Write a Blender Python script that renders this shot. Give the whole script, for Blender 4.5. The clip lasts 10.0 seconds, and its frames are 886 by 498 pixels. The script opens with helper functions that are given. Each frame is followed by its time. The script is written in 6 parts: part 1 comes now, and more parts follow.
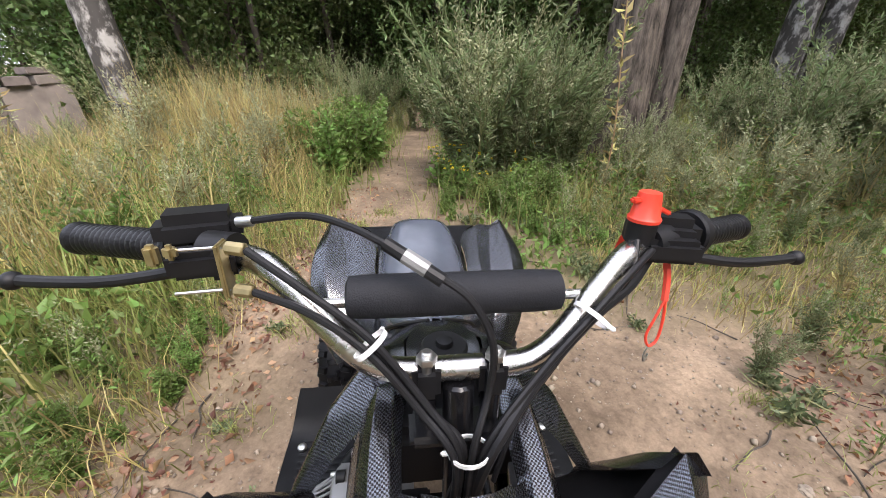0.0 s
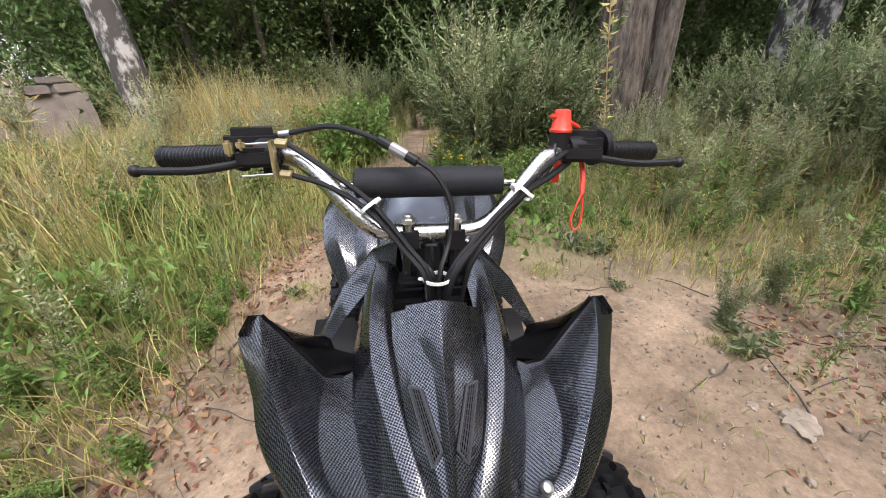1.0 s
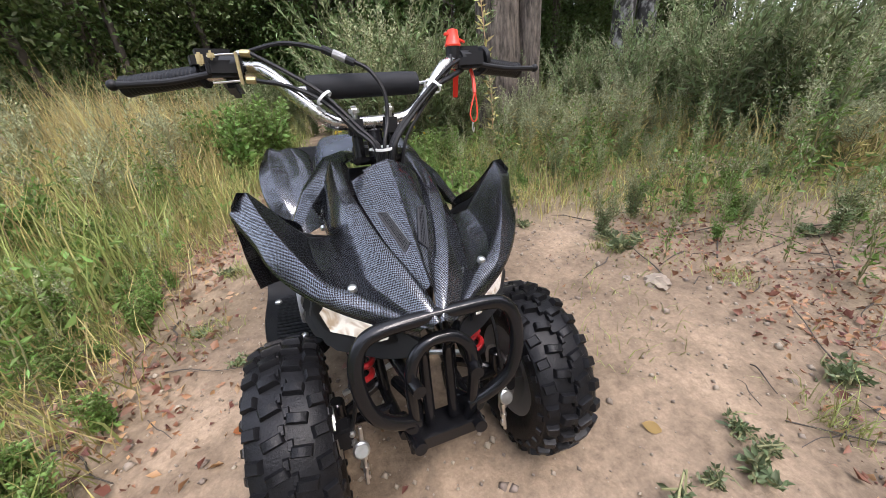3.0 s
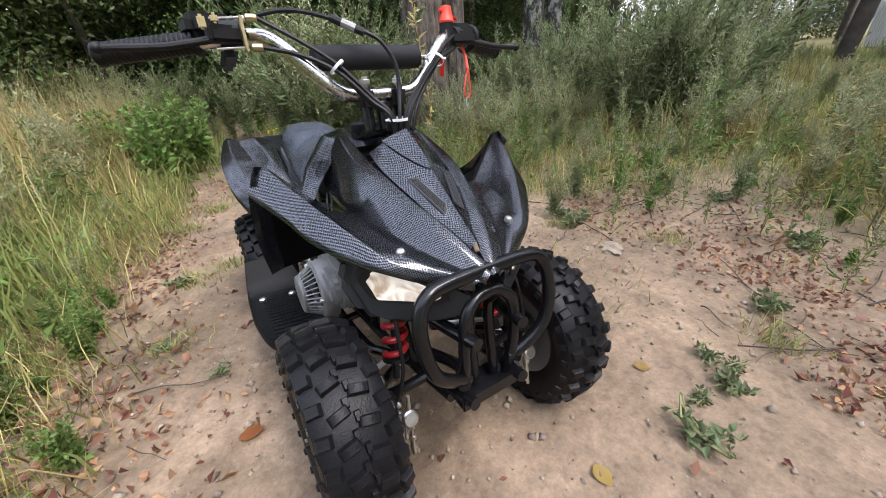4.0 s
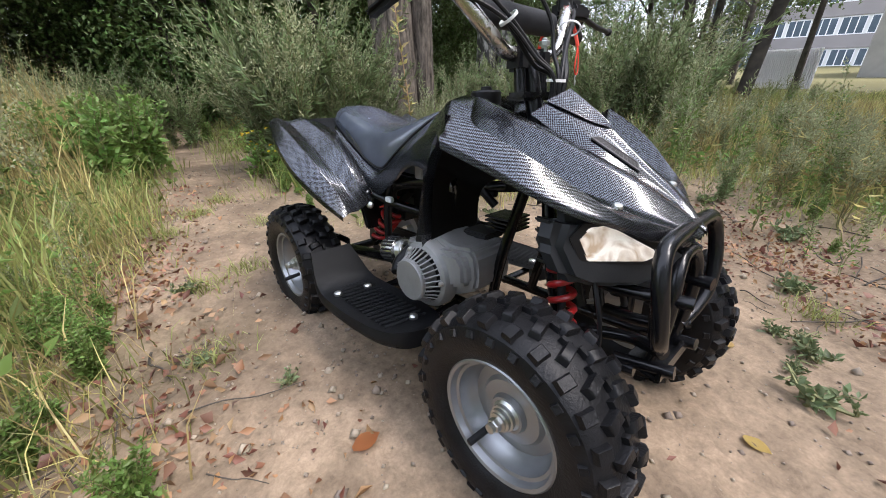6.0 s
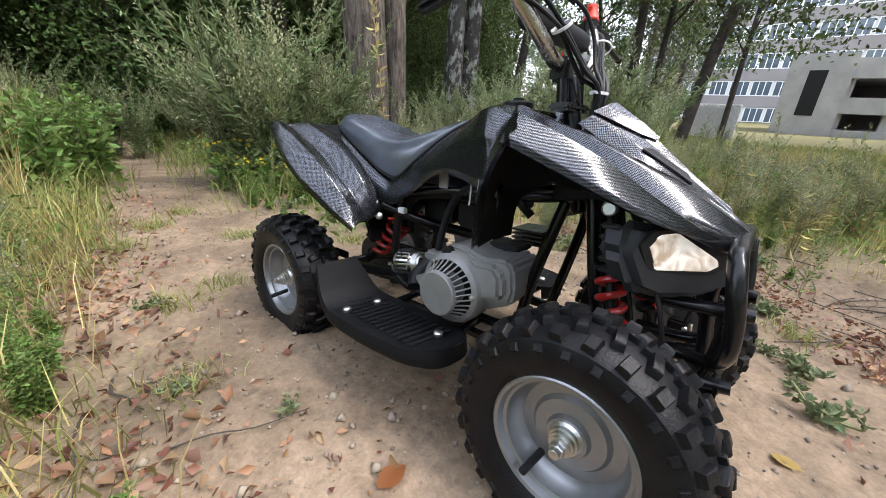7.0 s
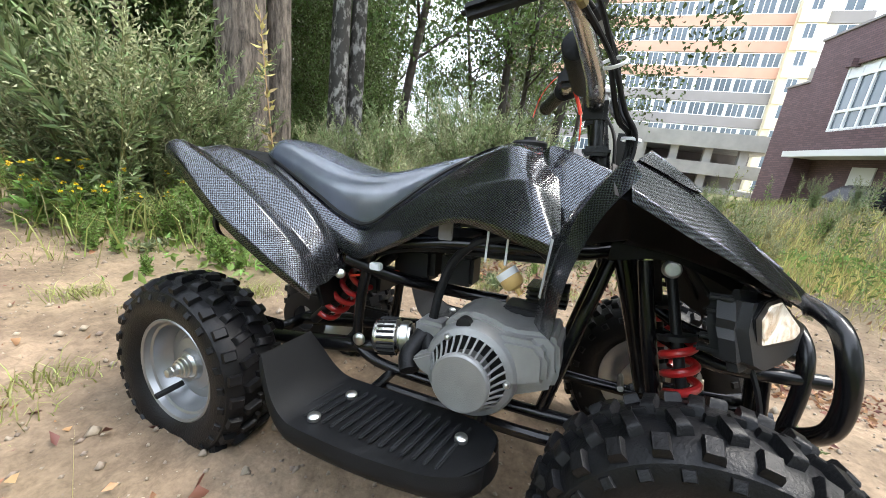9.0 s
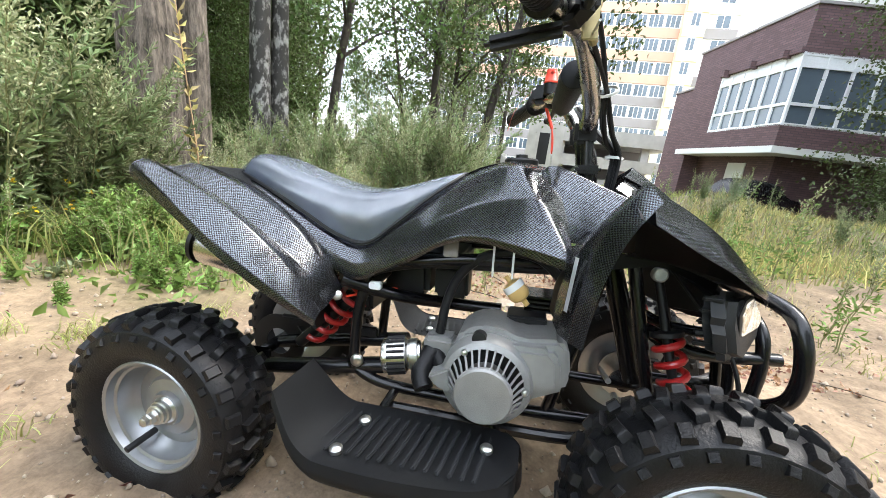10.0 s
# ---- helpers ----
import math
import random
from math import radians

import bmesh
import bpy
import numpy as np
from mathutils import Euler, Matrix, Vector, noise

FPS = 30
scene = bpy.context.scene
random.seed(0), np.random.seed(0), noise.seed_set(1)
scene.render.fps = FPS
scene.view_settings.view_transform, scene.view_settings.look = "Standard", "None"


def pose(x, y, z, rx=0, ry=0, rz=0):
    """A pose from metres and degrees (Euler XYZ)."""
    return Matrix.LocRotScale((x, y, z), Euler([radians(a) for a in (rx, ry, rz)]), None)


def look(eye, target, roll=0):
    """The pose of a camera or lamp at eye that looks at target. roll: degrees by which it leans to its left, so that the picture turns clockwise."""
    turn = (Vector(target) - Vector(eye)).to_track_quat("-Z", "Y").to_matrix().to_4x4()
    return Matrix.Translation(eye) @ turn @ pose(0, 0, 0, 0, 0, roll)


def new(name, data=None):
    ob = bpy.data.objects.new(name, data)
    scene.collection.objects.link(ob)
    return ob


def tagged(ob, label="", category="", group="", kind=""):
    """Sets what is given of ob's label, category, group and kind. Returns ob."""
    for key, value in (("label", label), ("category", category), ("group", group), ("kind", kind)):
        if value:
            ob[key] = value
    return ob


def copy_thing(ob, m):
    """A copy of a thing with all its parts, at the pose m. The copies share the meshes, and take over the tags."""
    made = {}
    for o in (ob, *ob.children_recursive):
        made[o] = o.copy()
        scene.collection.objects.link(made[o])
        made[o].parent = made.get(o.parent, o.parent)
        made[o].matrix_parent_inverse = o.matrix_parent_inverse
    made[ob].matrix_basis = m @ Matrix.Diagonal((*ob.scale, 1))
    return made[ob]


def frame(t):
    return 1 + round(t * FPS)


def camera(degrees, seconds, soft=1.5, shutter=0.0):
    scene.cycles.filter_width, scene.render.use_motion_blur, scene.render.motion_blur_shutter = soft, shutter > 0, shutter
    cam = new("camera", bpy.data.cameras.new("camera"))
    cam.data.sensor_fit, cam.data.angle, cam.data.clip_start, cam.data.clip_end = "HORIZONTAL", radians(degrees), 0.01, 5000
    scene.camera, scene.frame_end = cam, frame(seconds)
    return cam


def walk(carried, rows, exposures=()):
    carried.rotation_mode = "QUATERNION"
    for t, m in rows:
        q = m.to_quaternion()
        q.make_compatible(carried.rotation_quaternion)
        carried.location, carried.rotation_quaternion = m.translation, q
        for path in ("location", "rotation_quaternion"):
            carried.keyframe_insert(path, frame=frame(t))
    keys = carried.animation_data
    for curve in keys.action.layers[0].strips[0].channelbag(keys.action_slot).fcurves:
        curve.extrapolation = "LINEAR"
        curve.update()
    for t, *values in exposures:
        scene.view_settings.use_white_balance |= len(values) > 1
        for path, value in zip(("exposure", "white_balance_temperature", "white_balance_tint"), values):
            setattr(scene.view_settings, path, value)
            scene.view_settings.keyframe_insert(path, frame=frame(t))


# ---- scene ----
cam = camera(100.91, 10.0, soft=0.7)
PATH = [
    (0, (0.0052, -0.0255, 0.8272), (0.0985, 0.8481, 0.3495), -1.74),
    (0.5, (0.0078, -0.1280, 0.7942), (0.1060, 0.7263, 0.2838), -3.16),
    (1, (0.0154, -0.2104, 0.7841), (0.0945, 0.6683, 0.3134), -3.30),
    (1.5, (0.0102, -0.2791, 0.7487), (0.0876, 0.6032, 0.2845), -4.06),
    (2, (0.0018, -0.3484, 0.7053), (0.1432, 0.5278, 0.2445), -4.06),
    (2.5, (-0.0368, -0.4211, 0.6729), (0.1765, 0.4326, 0.1978), -5.53),
    (2.7, (-0.0482, -0.4324, 0.6853), (0.2019, 0.4138, 0.2147), -5.75),
    (3.8, (-0.2074, -0.4109, 0.6410), (0.2076, 0.3698, 0.1738), -5.46),
    (4, (-0.2307, -0.3975, 0.6480), (0.2256, 0.3525, 0.1691), -5.34),
    (4.5, (-0.3046, -0.3395, 0.6415), (0.1669, 0.3906, 0.1469), -6.70),
    (5, (-0.3488, -0.2843, 0.6283), (0.1516, 0.4445, 0.1609), -3.46),
    (5.5, (-0.4212, -0.2393, 0.5996), (0.1202, 0.4708, 0.1494), -0.41),
    (5.7, (-0.4487, -0.2194, 0.5905), (0.1085, 0.4794, 0.1421), -1.31),
    (6.8, (-0.5563, -0.1014, 0.5446), (0.1323, 0.5094, 0.1538), 1.92),
    (7, (-0.5582, -0.0834, 0.5374), (0.1391, 0.5278, 0.1630), 2.49),
    (7.5, (-0.5785, -0.0326, 0.5170), (0.1564, 0.5305, 0.1390), 3.22),
    (8, (-0.5970, 0.0407, 0.5099), (0.1647, 0.5730, 0.1405), 4.00),
    (8.5, (-0.5510, 0.1098, 0.5124), (0.3086, 0.5397, 0.2364), 7.35),
    (9, (-0.5386, 0.1643, 0.5188), (0.3546, 0.5262, 0.2520), 6.91),
    (9.5, (-0.5542, 0.2035, 0.5112), (0.3751, 0.4907, 0.2791), 7.03),
    (10, (-0.5744, 0.2632, 0.5356), (0.3740, 0.4575, 0.2847), 6.66),
]
walk(cam, [(t, look(eye, target, roll)) for t, eye, target, roll in PATH],
     exposures=[(0, 1.42, 6450, 18), (1.5, 1.42, 6400, 18), (2.5, 1.42, 6300, 18), (4, 1.34, 6200, 17), (5.5, 1.3, 6200, 16), (7, 1.42, 6250, 14), (8, 1.5, 6250, 12), (8.5, 1.72, 6300, 10), (9, 1.95, 6350, 9), (9.5, 2.13, 6450, 9), (10, 2.27, 6450, 9)])

# ---- light ----
world = bpy.data.worlds.new("world")
scene.world = world
world.use_nodes = True
sky = world.node_tree.nodes.new("ShaderNodeTexSky")
sky.sky_type, sky.sun_disc = "NISHITA", False
sky.sun_elevation, sky.sun_rotation = radians(51), radians(150)
sky.dust_density = 3.0
wn = world.node_tree.nodes
world.node_tree.links.new(sky.outputs[0], wn["Background"].inputs[0])
wn["Background"].inputs[1].default_value = 0.10
veil = wn.new("ShaderNodeBackground")  # thin even cloud over the blue
veil.inputs[0].default_value, veil.inputs[1].default_value = (0.92, 0.96, 1.0, 1), 0.78
both_skies = wn.new("ShaderNodeAddShader")
world.node_tree.links.new(wn["Background"].outputs[0], both_skies.inputs[0])
world.node_tree.links.new(veil.outputs[0], both_skies.inputs[1])
world.node_tree.links.new(both_skies.outputs[0], wn["World Output"].inputs[0])
sun = new("sun", bpy.data.lights.new("sun", "SUN"))
sun.data.energy, sun.data.angle, sun.data.color = 3.6, radians(34), (1.0, 0.94, 0.85)
sun.matrix_world = look((3.5, -6.0, 8.5), (0, 0, 0))


# ---- materials ----
def mat(name, color, rough=0.5, metal=0.0, var=0.15, scale=20.0, bump=0.0, bump_scale=200.0, coat=0.0, spec=0.5, island=0.0, obj=0.0):
    """A surface with colour variation at two scales, roughness variation and fine relief."""
    m = bpy.data.materials.new(name)
    m.use_nodes = True
    nt = m.node_tree
    b = nt.nodes["Principled BSDF"]
    b.inputs["Metallic"].default_value = metal
    b.inputs["Coat Weight"].default_value = coat
    b.inputs["Coat Roughness"].default_value = 0.08
    b.inputs["Specular IOR Level"].default_value = spec
    tc = nt.nodes.new("ShaderNodeTexCoord")
    n1 = nt.nodes.new("ShaderNodeTexNoise")
    n1.inputs["Scale"].default_value, n1.inputs["Detail"].default_value = scale, 6
    nt.links.new(tc.outputs["Object"], n1.inputs["Vector"])
    ramp = nt.nodes.new("ShaderNodeValToRGB")
    c = [max(v, 0.0) for v in color]
    ramp.color_ramp.elements[0].position, ramp.color_ramp.elements[1].position = 0.3, 0.72
    ramp.color_ramp.elements[0].color = (*[v * (1 - var) for v in c], 1)
    ramp.color_ramp.elements[1].color = (*[min(v * (1 + var), 1) for v in c], 1)
    nt.links.new(n1.outputs["Fac"], ramp.inputs["Fac"])
    out = ramp.outputs["Color"]
    for amount, node, sock in ((island, "ShaderNodeNewGeometry", "Random Per Island"), (obj, "ShaderNodeObjectInfo", "Random")):
        if amount:
            g = nt.nodes.new(node)
            h = nt.nodes.new("ShaderNodeHueSaturation")
            mr = nt.nodes.new("ShaderNodeMapRange")
            mr.inputs["To Min"].default_value, mr.inputs["To Max"].default_value = 1 - amount, 1 + amount
            nt.links.new(g.outputs[sock], mr.inputs["Value"])
            nt.links.new(mr.outputs["Result"], h.inputs["Value"])
            mr2 = nt.nodes.new("ShaderNodeMapRange")
            mr2.inputs["To Min"].default_value, mr2.inputs["To Max"].default_value = 0.5 - amount * 0.06, 0.5 + amount * 0.04
            nt.links.new(g.outputs[sock], mr2.inputs["Value"])
            nt.links.new(mr2.outputs["Result"], h.inputs["Hue"])
            nt.links.new(out, h.inputs["Color"])
            out = h.outputs["Color"]
    nt.links.new(out, b.inputs["Base Color"])
    rr = nt.nodes.new("ShaderNodeMapRange")
    rr.inputs["To Min"].default_value, rr.inputs["To Max"].default_value = max(rough - 0.1, 0.02), min(rough + 0.1, 1)
    nt.links.new(n1.outputs["Fac"], rr.inputs["Value"])
    nt.links.new(rr.outputs["Result"], b.inputs["Roughness"])
    if bump:
        n2 = nt.nodes.new("ShaderNodeTexNoise")
        n2.inputs["Scale"].default_value, n2.inputs["Detail"].default_value = bump_scale, 5
        nt.links.new(tc.outputs["Object"], n2.inputs["Vector"])
        bp = nt.nodes.new("ShaderNodeBump")
        bp.inputs["Strength"].default_value, bp.inputs["Distance"].default_value = bump, 0.004
        nt.links.new(n2.outputs["Fac"], bp.inputs["Height"])
        nt.links.new(bp.outputs["Normal"], b.inputs["Normal"])
    return m


def leafy(name, color, island=0.35, obj=0.15, trans=0.35, rough=0.55):
    """Foliage: light passes through, each leaf and each plant differs."""
    m = mat(name, color, rough, var=0.2, scale=3.0, island=island, obj=obj)
    nt = m.node_tree
    b = nt.nodes["Principled BSDF"]
    t = nt.nodes.new("ShaderNodeBsdfTranslucent")
    mix = nt.nodes.new("ShaderNodeMixShader")
    mix.inputs[0].default_value = trans
    nt.links.new(b.inputs["Base Color"].links[0].from_socket, t.inputs["Color"])
    nt.links.new(b.outputs[0], mix.inputs[1])
    nt.links.new(t.outputs[0], mix.inputs[2])
    nt.links.new(mix.outputs[0], nt.nodes["Material Output"].inputs[0])
    return m


def carbon_film():
    """Printed carbon weave under a clear gloss: small alternating dark and silver cells."""
    m = mat("carbon_film", (0.02, 0.022, 0.026), 0.2, coat=1.0)
    nt = m.node_tree
    b = nt.nodes["Principled BSDF"]
    uv = nt.nodes.new("ShaderNodeUVMap")
    mp = nt.nodes.new("ShaderNodeMapping")
    mp.inputs["Rotation"].default_value = (0, 0, radians(4))
    nt.links.new(uv.outputs[0], mp.inputs["Vector"])
    ck = nt.nodes.new("ShaderNodeTexChecker")
    ck.inputs["Scale"].default_value = 1 / 0.0019
    ck.inputs["Color1"].default_value = (0.002, 0.002, 0.0025, 1)
    ck.inputs["Color2"].default_value = (0.21, 0.22, 0.245, 1)
    nt.links.new(mp.outputs[0], ck.inputs["Vector"])
    nt.links.new(ck.outputs["Color"], b.inputs["Base Color"])
    inv = nt.nodes.new("ShaderNodeMath")
    inv.operation = "SUBTRACT"
    inv.inputs[0].default_value = 1.0
    nt.links.new(ck.outputs["Fac"], inv.inputs[1])
    foil = nt.nodes.new("ShaderNodeMath")
    foil.operation = "MULTIPLY"
    foil.inputs[1].default_value = 0.85
    nt.links.new(inv.outputs[0], foil.inputs[0])
    nt.links.new(foil.outputs[0], b.inputs["Metallic"])
    for l in list(b.inputs["Roughness"].links):
        nt.links.remove(l)
    b.inputs["Roughness"].default_value = 0.22
    b.inputs["Coat Roughness"].default_value = 0.03
    b.inputs["Coat IOR"].default_value = 1.5
    return m


def tree_bark():
    """Deep upright furrows in grey-brown bark."""
    m = mat("bark", (0.15, 0.12, 0.092), 0.95, var=0.4, scale=9)
    nt = m.node_tree
    b = nt.nodes["Principled BSDF"]
    tc = nt.nodes.new("ShaderNodeTexCoord")
    mp = nt.nodes.new("ShaderNodeMapping")
    mp.inputs["Scale"].default_value = (24, 24, 5.0)
    nt.links.new(tc.outputs["Object"], mp.inputs["Vector"])
    n = nt.nodes.new("ShaderNodeTexNoise")
    n.inputs["Scale"].default_value, n.inputs["Detail"].default_value, n.inputs["Roughness"].default_value = 1.0, 8, 0.65
    nt.links.new(mp.outputs[0], n.inputs["Vector"])
    r = nt.nodes.new("ShaderNodeValToRGB")
    r.color_ramp.elements[0].position, r.color_ramp.elements[1].position = 0.36, 0.66
    r.color_ramp.elements[0].color, r.color_ramp.elements[1].color = (0.030, 0.024, 0.019, 1), (0.23, 0.19, 0.155, 1)
    nt.links.new(n.outputs["Fac"], r.inputs["Fac"])
    nt.links.new(r.outputs["Color"], b.inputs["Base Color"])
    bp = nt.nodes.new("ShaderNodeBump")
    bp.inputs["Strength"].default_value, bp.inputs["Distance"].default_value = 1.0, 0.03
    nt.links.new(n.outputs["Fac"], bp.inputs["Height"])
    nt.links.new(bp.outputs["Normal"], b.inputs["Normal"])
    return m


def soil():
    """Dry sandy earth with clods, darker where plants root in it."""
    m = mat("soil", (0.215, 0.160, 0.110), 0.95, var=0.34, scale=2.3, bump=1.0, bump_scale=60.0, spec=0.15)
    nt = m.node_tree
    b = nt.nodes["Principled BSDF"]
    base = b.inputs["Base Color"].links[0].from_socket
    tc = nt.nodes.new("ShaderNodeTexCoord")
    fine = nt.nodes.new("ShaderNodeTexNoise")
    fine.inputs["Scale"].default_value, fine.inputs["Detail"].default_value, fine.inputs["Roughness"].default_value = 42.0, 8, 0.75
    nt.links.new(tc.outputs["Object"], fine.inputs["Vector"])
    fr = nt.nodes.new("ShaderNodeMapRange")
    fr.inputs["From Min"].default_value, fr.inputs["From Max"].default_value = 0.3, 0.7
    fr.inputs["To Min"].default_value, fr.inputs["To Max"].default_value = 0.64, 1.32
    nt.links.new(fine.outputs["Fac"], fr.inputs["Value"])
    grit = nt.nodes.new("ShaderNodeTexVoronoi")
    grit.inputs["Scale"].default_value = 150.0
    nt.links.new(tc.outputs["Object"], grit.inputs["Vector"])
    gr = nt.nodes.new("ShaderNodeMapRange")
    gr.inputs["From Max"].default_value = 0.75
    gr.inputs["To Min"].default_value, gr.inputs["To Max"].default_value = 1.05, 0.92
    nt.links.new(grit.outputs["Distance"], gr.inputs["Value"])
    mul = nt.nodes.new("ShaderNodeMath")
    mul.operation = "MULTIPLY"
    nt.links.new(fr.outputs["Result"], mul.inputs[0])
    nt.links.new(gr.outputs["Result"], mul.inputs[1])
    dust = nt.nodes.new("ShaderNodeTexNoise")
    dust.inputs["Scale"].default_value, dust.inputs["Detail"].default_value, dust.inputs["Roughness"].default_value = 6.5, 6, 0.62
    nt.links.new(tc.outputs["Object"], dust.inputs["Vector"])
    dr = nt.nodes.new("ShaderNodeMapRange")
    dr.inputs["From Min"].default_value, dr.inputs["From Max"].default_value = 0.36, 0.64
    dr.inputs["To Min"].default_value, dr.inputs["To Max"].default_value = 0.76, 1.26
    nt.links.new(dust.outputs["Fac"], dr.inputs["Value"])
    mul2 = nt.nodes.new("ShaderNodeMath")
    mul2.operation = "MULTIPLY"
    nt.links.new(mul.outputs[0], mul2.inputs[0])
    nt.links.new(dr.outputs["Result"], mul2.inputs[1])
    h = nt.nodes.new("ShaderNodeHueSaturation")
    nt.links.new(base, h.inputs["Color"])
    nt.links.new(mul2.outputs[0], h.inputs["Value"])
    at = nt.nodes.new("ShaderNodeAttribute")
    at.attribute_name = "humus"
    mx = nt.nodes.new("ShaderNodeMix")
    mx.data_type = "RGBA"
    nt.links.new(at.outputs["Fac"], mx.inputs["Factor"])
    nt.links.new(h.outputs["Color"], mx.inputs["A"])
    mx.inputs["B"].default_value = (0.135, 0.125, 0.06, 1)
    nt.links.new(mx.outputs["Result"], b.inputs["Base Color"])
    return m


def brick_paint(name, color, mortar, w=0.25, h=0.075):
    """Small courses of brick too far away to be built singly."""
    m = mat(name, color, 0.85, var=0.2, scale=1.2)
    nt = m.node_tree
    b = nt.nodes["Principled BSDF"]
    uv = nt.nodes.new("ShaderNodeUVMap")
    br = nt.nodes.new("ShaderNodeTexBrick")
    br.inputs["Scale"].default_value = 1.0
    br.inputs["Brick Width"].default_value, br.inputs["Row Height"].default_value = w, h
    br.inputs["Mortar Size"].default_value = 0.008
    br.inputs["Color1"].default_value = (*color, 1)
    br.inputs["Color2"].default_value = (*[c * 0.7 for c in color], 1)
    br.inputs["Mortar"].default_value = (*mortar, 1)
    nt.links.new(uv.outputs[0], br.inputs["Vector"])
    nt.links.new(br.outputs["Color"], b.inputs["Base Color"])
    return m


CARBON = carbon_film()
PLASTIC = mat("black_plastic", (0.014, 0.015, 0.017), 0.5, spec=0.35, var=0.2, bump=0.15, bump_scale=900)
DARK = mat("dark_plastic", (0.007, 0.007, 0.008), 0.5, spec=0.35, var=0.2)
RUBBER = mat("tyre_rubber", (0.008, 0.008, 0.009), 0.40, spec=0.22, var=0.35, scale=30, bump=0.25, bump_scale=300)
STEEL = mat("black_paint_steel", (0.006, 0.006, 0.007), 0.22, var=0.2, spec=0.4)
CHROME = mat("polished_steel", (0.56, 0.545, 0.52), 0.26, 1.0, var=0.06, scale=40)
ZINC = mat("zinc_bolt", (0.62, 0.62, 0.60), 0.35, 1.0, var=0.15, scale=90)
BRASS = mat("yellow_zinc", (0.48, 0.40, 0.22), 0.5, 1.0, var=0.2, scale=90)
ALLOY = mat("cast_alloy", (0.30, 0.30, 0.297), 0.5, 0.55, var=0.12, scale=30, bump=0.2, bump_scale=700)
RIM = mat("silver_rim", (0.33, 0.34, 0.35), 0.36, 0.8, var=0.1, scale=25)
RED = mat("red_spring", (0.38, 0.014, 0.014), 0.35, var=0.15, coat=0.4)
REDCAP = mat("red_plastic", (0.75, 0.06, 0.03), 0.45, var=0.1)
# black vinyl; its base is lightened to blue-grey to paint in sky sheen
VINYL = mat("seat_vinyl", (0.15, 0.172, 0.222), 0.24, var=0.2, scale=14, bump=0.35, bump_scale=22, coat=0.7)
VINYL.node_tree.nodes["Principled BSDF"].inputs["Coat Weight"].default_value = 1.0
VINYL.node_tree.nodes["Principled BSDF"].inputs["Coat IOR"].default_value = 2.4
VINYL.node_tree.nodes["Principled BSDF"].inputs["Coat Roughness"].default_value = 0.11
FOAM = mat("pad_foam", (0.013, 0.014, 0.017), 0.7, spec=0.3, var=0.2, bump=0.2, bump_scale=600)
WHITE = mat("white_nylon", (0.75, 0.76, 0.76), 0.45, var=0.05)
FUEL = mat("fuel_filter_plastic", (0.62, 0.42, 0.16), 0.3, var=0.2)
def lamp_glass():
    """A lit reflector seen through a fluted clear lens: bright and tan facets."""
    m = mat("lamp_reflector", (0.8, 0.77, 0.7), 0.1, 0.3, coat=1.0, bump=0.6, bump_scale=90)
    nt = m.node_tree
    b = nt.nodes["Principled BSDF"]
    tc = nt.nodes.new("ShaderNodeTexCoord")
    v = nt.nodes.new("ShaderNodeTexNoise")
    v.inputs["Scale"].default_value, v.inputs["Detail"].default_value, v.inputs["Distortion"].default_value = 34.0, 2, 1.2
    nt.links.new(tc.outputs["Object"], v.inputs["Vector"])
    r = nt.nodes.new("ShaderNodeValToRGB")
    r.color_ramp.elements[0].position, r.color_ramp.elements[1].position = 0.33, 0.58
    r.color_ramp.elements[0].color, r.color_ramp.elements[1].color = (0.50, 0.38, 0.26, 1), (0.99, 0.93, 0.82, 1)
    nt.links.new(v.outputs["Fac"], r.inputs["Fac"])
    nt.links.new(r.outputs["Color"], b.inputs["Base Color"])
    nt.links.new(r.outputs["Color"], b.inputs["Emission Color"])
    b.inputs["Emission Strength"].default_value = 0.16
    return m


LENS = lamp_glass()
SOIL = soil()
GRASS = leafy("green_grass", (0.282, 0.312, 0.100), trans=0.4, island=.5)
STRAW = leafy("dry_grass", (0.44, 0.37, 0.15), trans=0.3, island=.45)
WEED = leafy("weed_leaf", (0.16, 0.255, 0.062), trans=0.4, island=.5)
MUGWORT = leafy("mugwort_leaf", (0.185, 0.245, 0.108), trans=0.35, island=.5)
TREELEAF = leafy("tree_leaf", (0.085, 0.132, 0.037), trans=0.35, obj=0.4, island=.5)
DRYLEAF = leafy("dry_leaf", (0.25, 0.125, 0.068), island=0.55, trans=0.1)
DEADLEAF = leafy("dead_leaf", (0.20, 0.115, 0.066), island=0.55, trans=0.1)
PLUME = leafy("pale_plume", (0.33, 0.35, 0.195), trans=0.3)
STEM = mat("plant_stem", (0.20, 0.20, 0.09), 0.8, obj=0.2)
BARK = tree_bark()
DARKBARK = mat("dark_bark", (0.060, 0.050, 0.040), 0.95, var=0.5, scale=6, bump=1.0, bump_scale=18)
SANDWEED = leafy("sand_weed_leaf", (0.14, 0.18, 0.085), trans=0.3)
# near-black without gloss, paints the shade behind the vent mesh
VOID = mat("vent_void", (0.003, 0.003, 0.003), 1.0, spec=0.0)
VENT = mat("vent_mesh", (0.022, 0.023, 0.026), 0.5, var=0.2)
STICKER = mat("silver_sticker", (0.6, 0.62, 0.63), 0.35, var=0.1)
STONE = mat("pebble", (0.26, 0.215, 0.165), 0.9, var=0.25, scale=40, bump=0.5, bump_scale=120, island=0.3)
CONCRETE = mat("concrete", (0.42, 0.41, 0.39), 0.9, var=0.15, scale=1.5, bump=0.3, bump_scale=20)
